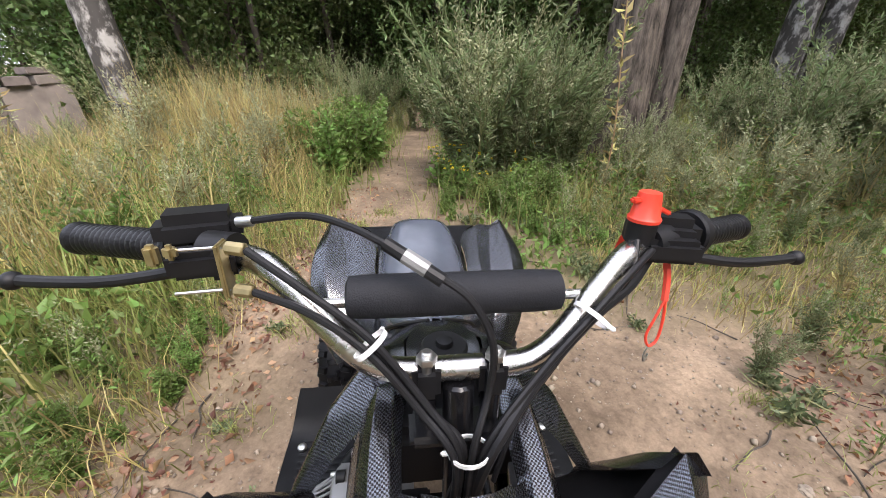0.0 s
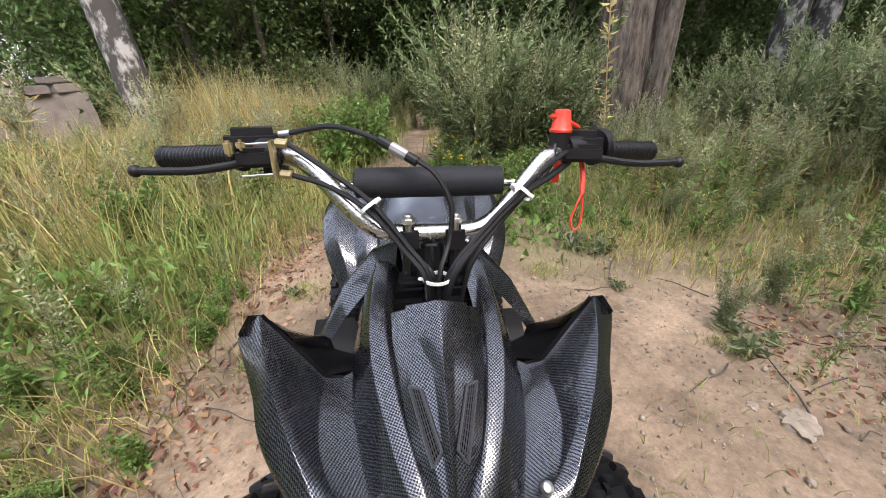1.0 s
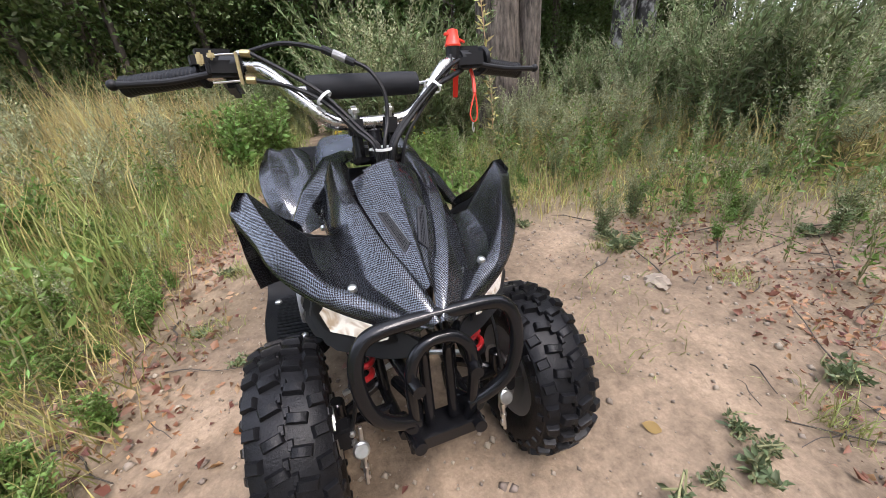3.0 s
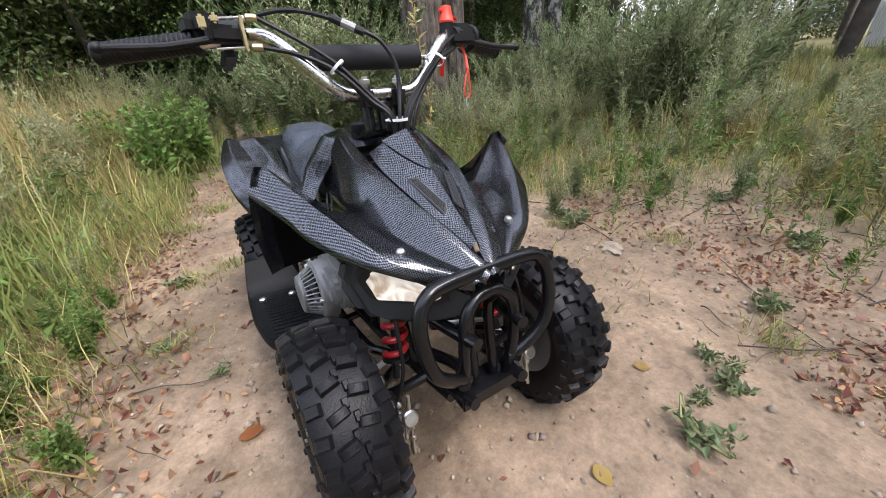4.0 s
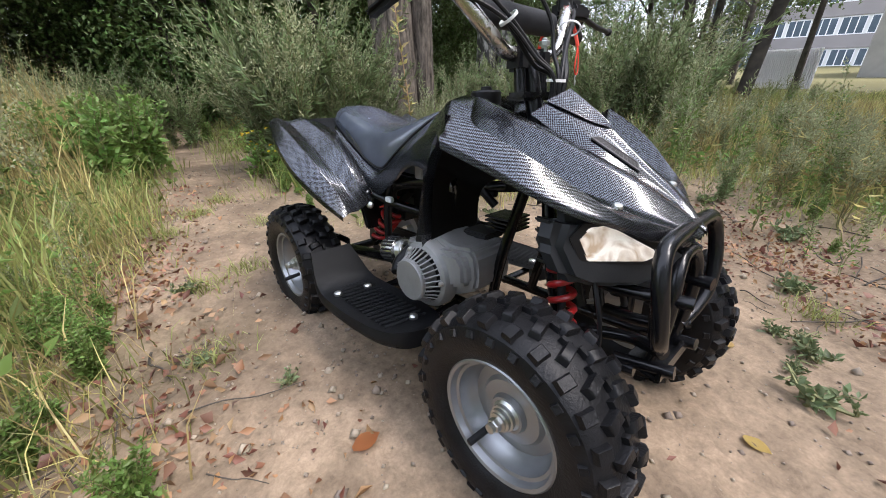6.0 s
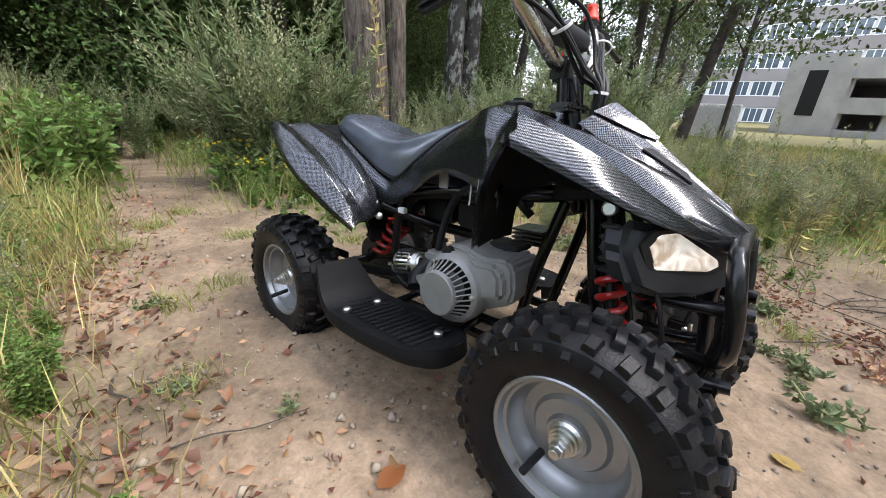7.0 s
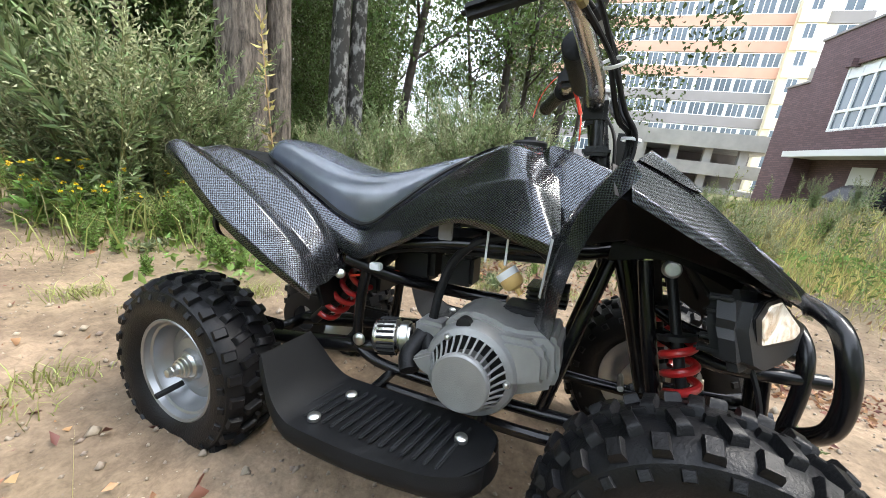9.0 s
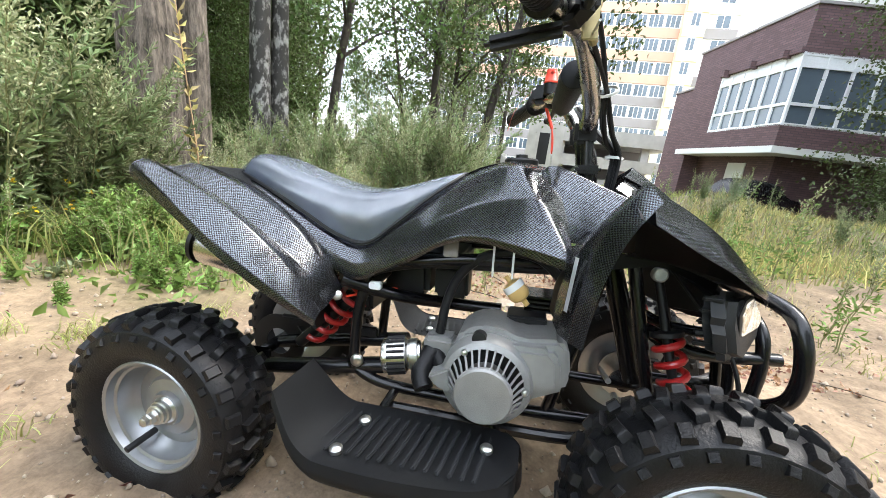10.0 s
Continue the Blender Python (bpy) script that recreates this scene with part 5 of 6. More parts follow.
def blades(x, y, h, w, lean, rs=RS):
    """Grass blades, five points each, bending with height."""
    n = len(x)
    z = height(x, y)
    a = rs.uniform(0, 6.283, n)
    side = np.stack([np.cos(a), np.sin(a), np.zeros(n)], 1) * (w / 2)[:, None]
    b = rs.uniform(0, 6.283, n)
    bend = np.stack([np.cos(b), np.sin(b), np.zeros(n)], 1) * (h * lean)[:, None]
    root = np.stack([x, y, z - 0.01], 1)
    mid = root + bend * 0.3 + np.array([0, 0, 1]) * (h * 0.55)[:, None]
    tip = root + bend + np.array([0, 0, 1]) * (h * (1 - 0.25 * lean))[:, None]
    v = np.stack([root - side, root + side, mid - side * 0.7, mid + side * 0.7, tip], 1).reshape(-1, 3)
    i = np.arange(n)[:, None] * 5
    loops = (i + np.array([0, 1, 3, 2, 2, 3, 4])).ravel()
    return v, loops, np.tile([4, 3], n)


def scatter(n, x0, x1, y0, y1, keep, rs=RS):
    x, y = rs.uniform(x0, x1, n * 4), rs.uniform(y0, y1, n * 4)
    ok = rs.uniform(size=len(x)) < keep(x, y)
    return x[ok][:n], y[ok][:n]


def clumpy(x, y, k=3.0, seed=21):
    return np.clip(0.5 + 1.3 * wave(x, y, k, seed), 0.02, 1)


def lawn(name, n, area, hs, ws, lean, material, keep, label):
    x, y = scatter(n, *area, keep)
    h = RS.uniform(*hs, len(x)) * (0.6 + 0.6 * clumpy(x, y, 2.0, 33))
    me = mesh_np(name, *blades(x, y, h, RS.uniform(*ws, len(x)), RS.uniform(*lean, len(x))), material)
    return tagged(new(name, me), label, "grass", kind="stuff")


off = lambda x, y: (1 - bare(x, y))
back = lambda x, y: off(x, y) * (x < sand_left(y) - .10)
lawn("green_grass", 17000, (-4.5, -0.4, -1.5, 5.5), (.06, .28), (.004, .008), (.2, .8), GRASS, lambda x, y: off(x, y) * clumpy(x, y, 4, 41), "tall green grass beside the track")
lawn("dry_grass", 9000, (-4.0, -0.6, 0.6, 5.5), (.20, .60), (.003, .006), (.1, .6), STRAW, lambda x, y: off(x, y) * clumpy(x, y, 3, 42) ** 2, "pale dry grass among the weeds")
lawn("tall_dry_grass", 5200, (-2.3, -0.55, 2.7, 4.9), (.45, 1.15), (.003, .006), (.05, .35), STRAW, lambda x, y: clumpy(x, y, 4, 43) ** 2, "tall straw-coloured grass stalks")
lawn("green_grass", 15000, (-1.2, 3.5, 1.7, 9.0), (.08, .35), (.004, .009), (.2, .8), GRASS, lambda x, y: off(x, y) * clumpy(x, y, 4, 44), "green grass along the path")
lawn("green_grass", 10000, (0.8, 6.0, -2.0, 3.5), (.03, .17), (.003, .007), (.2, .9), GRASS, lambda x, y: off(x, y) * clumpy(x, y, 5, 45) ** 2.5, "sparse green grass on the bank")
lawn("dry_grass", 6500, (0.9, 5.0, -2.0, 3.0), (.06, .30), (.003, .005), (.1, .6), STRAW, lambda x, y: off(x, y) * clumpy(x, y, 4, 46) ** 2, "dry grass on the bank")
lawn("dry_grass", 9000, (.9, 2.9, -1.2, 2.3), (.03, .15), (.002, .0045), (.2, 1.0), STRAW, lambda x, y: off(x, y) * clumpy(x, y, 5, 66) ** 1.5, "short dry grass on the bank")
lawn("green_grass", 7000, (.5, 2.9, -1.2, 2.6), (.03, .13), (.003, .006), (.3, 1.0), GRASS, lambda x, y: off(x, y) * clumpy(x, y, 4, 67) ** 1.5, "short green grass on the bank")
lawn("green_grass", 5200, (-1.2, -.35, -.9, 2.4), (.03, .17), (.0025, .005), (.2, .9), GRASS, lambda x, y: np.exp(-((x - sand_left(y) + .08) / .13) ** 2) * clumpy(x, y, 6, 71) ** 1.5, "grass tufts at the track edge")
lawn("dry_grass", 2600, (-1.2, -.4, -.9, 2.4), (.04, .24), (.002, .004), (.2, 1.0), STRAW, lambda x, y: np.exp(-((x - sand_left(y) + .14) / .16) ** 2) * clumpy(x, y, 5, 72), "straw at the track edge")
lawn("green_grass", 3600, (-2.8, -.7, .1, 3.8), (.12, .40), (.004, .008), (.1, .6), GRASS, lambda x, y: back(x, y) * clumpy(x, y, 3, 73) ** 2.5, "tall green grass beside the track")
lawn("meadow_grass", 26000, (2.0, 14.0, -9.0, 1.0), (.07, .26), (.008, .016), (.1, .6), GRASS, lambda x, y: off(x, y) * clumpy(x, y, 1.2, 47), "rough meadow grass")
lawn("dry_grass", 22000, (2.0, 14.0, -9.0, 0.5), (.10, .32), (.006, .012), (.1, .6), STRAW, lambda x, y: off(x, y) * clumpy(x, y, 1.5, 48), "dry meadow grass")
lawn("meadow_grass", 22000, (3.0, 14.0, .2, 6.5), (.12, .40), (.008, .016), (.1, .6), GRASS, lambda x, y: off(x, y) * clumpy(x, y, 1.2, 57) ** .5, "rough meadow grass under the trees")
lawn("dry_grass", 9000, (2.4, 9.0, -.5, 4.5), (.15, .45), (.006, .012), (.1, .6), STRAW, lambda x, y: off(x, y) * clumpy(x, y, 1.5, 58), "dry meadow grass")
lawn("green_grass", 18000, (-12.0, -0.8, -9.0, -1.2), (.08, .34), (.008, .014), (.2, .8), GRASS, lambda x, y: off(x, y) * clumpy(x, y, 2, 62), "green grass beside the track")
lawn("green_grass", 16000, (-13.0, -4.2, -1.6, 9.0), (.10, .40), (.010, .018), (.2, .8), GRASS, lambda x, y: clumpy(x, y, 2, 63), "green grass beyond the weeds")
lawn("dry_grass", 9000, (-12.0, -3.8, -8.0, 8.0), (.15, .45), (.008, .014), (.1, .6), STRAW, lambda x, y: clumpy(x, y, 2, 64) ** 2, "dry grass beyond the weeds")
lawn("grass_tufts", 2400, (-0.9, 2.0, -1.2, 2.6), (.02, .085), (.002, .004), (.4, 1.2), GRASS, lambda x, y: bare(x, y) * (clumpy(x, y, 6, 49) > 0.87) * (np.hypot(x, y - .35) > .45), "small grass tufts in the sand")

TUFTS = ((-.02, 1.52), (-.42, 1.62), (-.27, 1.86), (-.40, .98), (-.28, 1.05), (.07, 1.30), (-.12, 2.05), (-.47, .62), (.30, 1.18), (.55, 1.05), (.95, .55), (1.15, .2), (.80, -.25))
lawn("grass_tufts", 30000, (-.6, 1.3, -.4, 2.2), (.02, .085), (.002, .004), (.4, 1.3), GRASS, lambda x, y: np.max([np.exp(-((x - a) ** 2 + (y - b) ** 2) / .052 ** 2) for a, b in TUFTS], axis=0) * .8, "grass tufts rooted in the sand")


def litter():
    edge = lambda x, y: np.exp(-((x - sand_left(y) - 0.03) / 0.17) ** 2) * (y > -1.2) * (y < 2.6) * .62 + 2.4 * (x > .6) * (x < 2.4) * (y < 1.9) * (y > -.8) * np.clip(wave(x, y, 5.5, 61) - .05, 0, 1) + 0.012
    x, y = scatter(21000, -1.6, 2.8, -1.5, 3.0, lambda x, y: edge(x, y) * (0.25 + clumpy(x, y, 6, 51)))
    n = len(x)
    base = np.stack([x, y, height(x, y) + RS.uniform(0.002, 0.014, n)], 1)
    way = RS.normal(size=(n, 3)) * np.array([1, 1, 0.45])
    way /= np.linalg.norm(way, axis=1, keepdims=True)
    L = np.clip(RS.lognormal(-4.25, .42, n), .005, .030)
    tagged(new("dry_leaves", mesh_np("dry_leaves", *leaf_arrays(base, way, L, L * RS.uniform(.45, .8, n)), DRYLEAF)), "fallen brown leaves along the track edge", "fallen leaves", kind="stuff")
    # larger curled leaves heaped along the near edge
    x, y = scatter(750, -1.3, -.35, -.7, 1.6, lambda x, y: np.exp(-((x - sand_left(y) - .04) / .16) ** 2) * (.2 + clumpy(x, y, 7, 55)))
    n = len(x)
    base = np.stack([x, y, height(x, y) + RS.uniform(0.004, 0.03, n)], 1)
    way = RS.normal(size=(n, 3)) * np.array([1, 1, 0.35])
    way /= np.linalg.norm(way, axis=1, keepdims=True)
    L = RS.uniform(.014, .036, n)
    tagged(new("dead_leaves", mesh_np("dead_leaves", *leaf_arrays(base, way, L, L * RS.uniform(.45, .75, n)), DEADLEAF)), "curled tan leaves heaped along the track edge", "fallen leaves", kind="stuff")
    # low herbs rooted along the edges
    x, y = scatter(56000, -4.0, 5.0, -2.0, 6.0, lambda x, y: off(x, y) ** 3 * np.where((x > 1) & (y < 2), .4, np.where((x < 0) & (y < 2.5), .85, .9)) * clumpy(x, y, 3.5, 52))
    n = len(x)
    base = np.stack([x, y, height(x, y) + RS.uniform(0.0, 1.0, n) * (0.04 + 0.32 * clumpy(x, y, 2.3, 53) ** 1.5 * np.clip(off(x, y), .05, 1) * np.where(x > 1, .35, 1))], 1)
    L = RS.uniform(.018, .055, n)
    tagged(new("low_herbs", mesh_np("low_herbs", *leaf_arrays(base, rand_unit(n, 0.2), L, L * RS.uniform(.35, .6, n)), WEED)), "low green herbs at the track edge", "herbs", kind="stuff")
    # pebbles
    x, y = scatter(9500, -1.3, 2.8, -1.4, 3.5, lambda x, y: bare(x, y) * (0.35 + 0.65 * clumpy(x, y, 4, 54)))
    n = len(x)
    s = np.clip(RS.lognormal(-5.9, 0.62, n), .0012, .013)
    o = np.array([[1, 0, 0], [-1, 0, 0], [0, 1, 0], [0, -1, 0], [0, 0, 1], [0, 0, -1], [.6, .6, .5], [-.6, .6, .45], [.6, -.6, .5], [-.6, -.6, .5]], float)[:6]
    v = (o[None] * s[:, None, None] * RS.uniform(.6, 1.2, (n, 6, 3)) + np.stack([x, y, height(x, y) + s * 0.25], 1)[:, None]).reshape(-1, 3)
    f = np.array([[0, 2, 4], [2, 1, 4], [1, 3, 4], [3, 0, 4], [2, 0, 5], [1, 2, 5], [3, 1, 5], [0, 3, 5]]).ravel()
    me = mesh_np("pebbles", v, (np.arange(n)[:, None] * 6 + f).ravel(), np.full(8 * n, 3), STONE)
    tagged(new("pebbles", me), "small stones and crumbs of dry earth", "pebbles", kind="stuff")


litter()


def rock(x, y, size, label):
    bm = bmesh.new()
    bmesh.ops.create_icosphere(bm, subdivisions=3, radius=size)
    for v in bm.verts:
        v.co *= 1 + 0.35 * noise.noise(v.co * (2.2 / size)) + 0.12 * noise.noise(v.co * (7 / size))
        v.co.z *= 0.6
    ob = part("stone", bm, STONE, None, smooth=30)
    ob.location = (x, y, float(height(x, y)) + size * 0.12)
    return tagged(ob, label, "stone")


rock(.90, .27, .040, "rough pale stone lying in the sand")
rock(.83, .33, .014, "small pale stone beside a larger one")
rock(-.22, 4.9, .07, "pale stone at the bend of the path")
rock(.30, .02, .018, "small grey stone in the sand")
rock(.02, -.42, .016, "small grey stone in the sand")


def fallen_leaf(x, y, size, colour, turn, label):
    bm = sheet([[(-.1, 0, 0), (0, 0, .01), (.1, 0, 0)], [(-.42, .4, .04), (0, .4, -.02), (.42, .4, .06)], [(-.36, .8, .03), (0, .8, -.01), (.36, .8, .05)], [(-.03, 1.15, .06), (0, 1.2, .05), (.03, 1.15, .06)]], 3, 0.008)
    bmesh.ops.scale(bm, vec=(size, size, size), verts=bm.verts)
    ob = part("fallen_leaf", bm, colour, None)
    ob.matrix_world = pose(x, y, float(height(x, y)) + .006, 4, -6, turn)
    return tagged(ob, label, "leaf")


YLEAF = leafy("yellow_leaf", (0.50, 0.36, 0.12), island=0.0, trans=0.15)
OLEAF = leafy("orange_leaf", (0.50, 0.22, 0.07), island=0.0, trans=0.15)
fallen_leaf(.43, -.14, .030, YLEAF, 40, "fallen yellow leaf on the sand")
fallen_leaf(.14, -.21, .034, YLEAF, 160, "fallen yellow leaf on the sand")
fallen_leaf(-.35, .20, .040, OLEAF, 260, "fallen orange leaf on the sand")
fallen_leaf(-.42, .06, .034, OLEAF, 80, "fallen orange leaf on the sand")
fallen_leaf(.75, -.45, .028, YLEAF, 10, "fallen yellow leaf on the sand")


def twigs():
    bm = bmesh.new()
    rs = random.Random(8)
    for k in range(190):
        x, y = rs.uniform(0.6, 2.3), rs.uniform(-0.7, 1.6)
        if k % 3 == 0:
            x, y = rs.uniform(-0.95, -0.5), rs.uniform(-0.5, 2.0)
        a, l = rs.uniform(0, 6.28), rs.uniform(.05, .26)
        pts = []
        for q in range(4):
            px, py = x + math.cos(a) * l * q / 3 + rs.uniform(-.01, .01), y + math.sin(a) * l * q / 3 + rs.uniform(-.01, .01)
            pts.append((px, py, float(height(px, py)) + .004 + rs.uniform(0, .010)))
        tube(pts, rs.uniform(.0012, .0032), 3, 5, bm, taper=.5)
    tagged(part("twigs", bm, DARKBARK), "dry dark twigs scattered on the ground", "twigs", kind="stuff")


twigs()


def herb(name, seed, h, leaf_n, leaf_l, leaf_w, branches, material, plume=0.0, spread=0.32, label="", flowers=0, bushy=.16):
    """A many-stemmed weed: stems in one mesh, leaves in another."""
    rs = np.random.RandomState(seed)
    bm = bmesh.new()
    roots, ways, lens = [], [], []
    proots, pways = [], []
    tips = []
    for s in range(branches):
        a = rs.uniform(0, 6.28)
        lean = rs.uniform(.05, spread)
        hh = h * rs.uniform(.55, 1.0)
        p = [Vector((0.03 * math.cos(a), 0.03 * math.sin(a), -0.03))]
        for q in range(1, 5):
            f = q / 4
            p.append(Vector((math.cos(a) * lean * hh * f ** 1.4 + rs.uniform(-.015, .015), math.sin(a) * lean * hh * f ** 1.4 + rs.uniform(-.015, .015), hh * f)))
        tube(p, .0032 + .0016 * h, 3, 4, bm, taper=.35)
        sp = spline(p, 10)
        for q in range(leaf_n):
            f = rs.uniform(.12, 1.0)
            c = sp[min(int(f * (len(sp) - 1)), len(sp) - 1)]
            w = rs.normal(size=3)
            w[2] = abs(w[2]) * .8 + .45
            w /= np.linalg.norm(w)
            k = (1.15 - .75 * f)
            out = rs.uniform(0, bushy) * (1.2 - 1.05 * f if plume else k) * h
            roots.append(np.array(c) + w * out * np.array([1, 1, .6]))
            ways.append(w * .7 + np.array([0, 0, -.15]) + rs.normal(size=3) * .3)
            lens.append(leaf_l * rs.uniform(.5, 1.1) * (k + .15))
        if plume:
            for q in range(int(14 * plume)):
                f = rs.uniform(.55, 1.0)
                c = np.array(sp[int(f * (len(sp) - 1))])
                w = rs.normal(size=3) * .34 + np.array([math.cos(a) * lean * 1.2, math.sin(a) * lean * 1.2, .85])
                w /= np.linalg.norm(w)
                length = (.22 * (1.15 - f) + .085) * h
                for g in range(9):
                    proots.append(c + w * length * g / 8 + rs.normal(size=3) * .003)
                    pways.append(w + rs.normal(size=3) * .55)
        tips.append(sp[-1])
    for s in range(9 if plume >= 1 else 0):  # long arching shoots with narrow leaves
        a, lean, hh = rs.uniform(0, 6.28), rs.uniform(.15, .6), h * rs.uniform(.9, 1.25)
        p = [Vector((math.cos(a) * lean * hh * f ** 1.6, math.sin(a) * lean * hh * f ** 1.6, hh * f - .03)) for f in (0, .25, .5, .75, 1.0)]
        tube(p, .0045, 3, 4, bm, taper=.3)
        sp = spline(p, 10)
        for q in range(64):
            f = rs.uniform(.42, .99)
            c = int(f * (len(sp) - 1))
            t = np.array(sp[min(c + 1, len(sp) - 1)] - sp[c - 1])
            t /= np.linalg.norm(t)
            roots.append(np.array(sp[c]))
            ways.append(t * .75 + rs.normal(size=3) * .42)
            lens.append(.115 * (1.25 - f) + .03)
    roots, ways, lens = np.array(roots), np.array(ways), np.array(lens)
    ways /= np.linalg.norm(ways, axis=1, keepdims=True)
    foot = [v for v in bm.verts if v.co.z < -.012]
    if len(foot) > 1:
        bmesh.ops.pointmerge(bm, verts=foot, merge_co=(0, 0, -.03))
    st = part(name, bm, STEM)
    lv = new("leaves", mesh_np("leaves", *leaf_arrays(roots, ways, lens, lens * leaf_w, rs), material))
    lv.parent = st
    if proots:
        pw = np.array(pways)
        pw /= np.linalg.norm(pw, axis=1, keepdims=True)
        pl = new("plume", mesh_np("plume", *leaf_arrays(np.array(proots), pw, np.full(len(pw), .026 * h ** .5), .011 * h ** .5, rs), PLUME))
        pl.parent = st
        pl["kind"] = "stuff"
    if flowers:
        n = flowers
        c = np.array([tips[i % len(tips)] for i in range(n)]) + rs.normal(size=(n, 3)) * .02
        base = np.repeat(c, 8, 0)
        fl = new("flower", mesh_np("flower", *leaf_arrays(base, rand_unit(len(base), .1, rs), .018, .012, rs), FLOWER))
        fl.parent = st
        fl["kind"] = "stuff"
    return tagged(st, label, "weed")


def plant_out(kinds, n, area, group, keep=lambda x, y: np.ones_like(x), scale=(.75, 1.15), rs=np.random.RandomState(77)):
    x, y = scatter(n, *area, keep, rs)
    for k, (px, py) in enumerate(zip(x, y)):
        m = Matrix.Translation((px, py, float(height(px, py)))) @ Matrix.Rotation(rs.uniform(0, 6.28), 4, "Z") @ Matrix.Rotation(rs.uniform(-.12, .12), 4, "X")
        o = copy_thing(kinds[k % len(kinds)], m)
        s = rs.uniform(*scale)
        o.scale = (s, s, s)
        o["group"] = group


MUG = [herb("mugwort", 100 + k, 1.35, 76, .105, .21, 12, MUGWORT, plume=1.0, spread=.48, bushy=.085, label="grey-green mugwort bush with pale plumes") for k in range(4)]
LOWMUG = [herb("mugwort", 110 + k, .70, 95, .06, .22, 9, MUGWORT, plume=.7, spread=.5, bushy=.10, label="knee-high mugwort with feathery leaves") for k in range(3)]
NETTLE = [herb("nettle", 120 + k, .62, 80, .072, .5, 9, WEED, spread=.4, label="broad-leaved green weed beside the path") for k in range(3)]
TALLWEED = [herb("tall_weed", 130 + k, .85, 60, .06, .30, 2, WEED, plume=.5, spread=.2, label="tall thin weed with seed heads") for k in range(2)]
YELLOWWEED = herb("yellow_flower_weed", 140, .45, 50, .07, .45, 5, WEED, spread=.5, label="green weed with small yellow flowers", flowers=9)
SEEDGRASS = [herb("seed_grass", 160 + k, .95, 14, .16, .05, 9, STRAW, plume=.9, spread=.22, label="tall dry grass with feathery seed heads") for k in range(3)]
CREEPER = [herb("sand_weed", 150 + k, .030, 14, .020, .5, 6, SANDWEED, spread=1.9, label="low creeping grey-green weed on the sand") for k in range(2)]

plant_out(MUG, 26, (.42, 1.6, 2.45, 3.5), "mugwort thicket", lambda x, y: (y > 1.12 * x + 1.2) * 1.0, (.5, .86))
plant_out(MUG, 26, (2.4, 4.6, .3, 3.2), "mugwort on the bank", lambda x, y: off(x, y) * (x > 2.5 + .3 * (y < 1)) * (x < 3.2 * y + .6), (.5, .82))
plant_out(LOWMUG, 16, (1.5, 3.4, 2.0, 3.1), "mugwort thicket", off, (.5, .85))
plant_out(SEEDGRASS, 34, (1.9, 5.0, -1.2, 2.4), "dry seed grass", off, (.3, .5))
plant_out(TALLWEED, 40, (1.8, 5.0, -1.2, 2.4), "tall weeds on the bank", off, (.4, .8))
plant_out(LOWMUG, 30, (2.3, 6.5, -1.2, 2.4), "mugwort on the bank", lambda x, y: off(x, y) * (x > 2.3), (.4, .75))
plant_out(NETTLE, 12, (.85, 2.2, -.6, 1.7), "small weeds in the sand", lambda x, y: .3 * (wave(x, y, 5.5, 61) > .0), (.09, .17))
plant_out(CREEPER, 22, (.8, 2.2, -.6, 1.7), "small weeds in the sand", lambda x, y: .3 * (wave(x, y, 5.5, 61) > .0), (1.0, 2.2))
plant_out(TALLWEED, 30, (.95, 2.3, -.5, 1.8), "small weeds in the sand", lambda x, y: .3 * (wave(x, y, 5.5, 61) > -.1), (.16, .42))
plant_out(NETTLE, 26, (-2.4, -.8, -.4, 2.4), "weeds beside the track", back, (.22, .5))
plant_out(TALLWEED, 74, (-2.4, -.7, -.4, 2.8), "tall weeds beside the track", back, (.4, .8))
plant_out(LOWMUG, 12, (.95, 2.5, -.5, 2.3), "sparse weeds on the bank", lambda x, y: .3 * (x > sand_right(y) - .35), (.22, .48))
plant_out(TALLWEED, 22, (1.0, 2.6, -.4, 2.2), "sparse weeds on the bank", lambda x, y: .3 * (x > sand_right(y) - .2), (.3, .6))
plant_out(SEEDGRASS, 20, (1.3, 3.2, -.8, 1.6), "sparse weeds on the bank", lambda x, y: .3 * (x > sand_right(y) - .1), (.25, .5))
plant_out(MUG, 16, (2.6, 7.5, 0.0, 4.2), "mugwort on the bank", lambda x, y: off(x, y) * (x + y > 3.6) * (x < 2.7 * y), (.5, .85))
plant_out(MUG, 12, (-4.2, -1.5, 3.0, 6.0), "weeds by the ruin", off, (.28, .5))
plant_out(LOWMUG, 16, (-3.2, -1.1, .0, 3.4), "weeds beside the track", back, (.35, .7))
plant_out(NETTLE, 24, (-.85, -.25, 2.7, 4.4), "nettles by the path", lambda x, y: off(x, y) * (x < sand_left(y) - .05))
plant_out(NETTLE, 16, (.45, 1.1, 1.95, 2.5), "nettles by the path", off, (.35, .6))
plant_out(NETTLE, 46, (-3.4, -1.0, .6, 4.2), "weeds beside the track", back, (.4, .8))
plant_out(SEEDGRASS, 26, (-2.6, -.7, 2.3, 4.8), "dry seed grass", off, (.55, 1.0))
plant_out(SEEDGRASS, 18, (1.3, 2.3, 1.5, 2.4), "dry seed grass", off, (.3, .55))
plant_out(LOWMUG, 14, (1.3, 2.6, -.5, 1.9), "weeds rooted in the bank", lambda x, y: .5 * (x > sand_right(y) + .05), (.22, .42))
plant_out(TALLWEED, 44, (1.15, 3.0, -.6, 1.9), "thin weeds rooted in the bank", lambda x, y: .5 * (x > sand_right(y) - .1), (.4, .85))
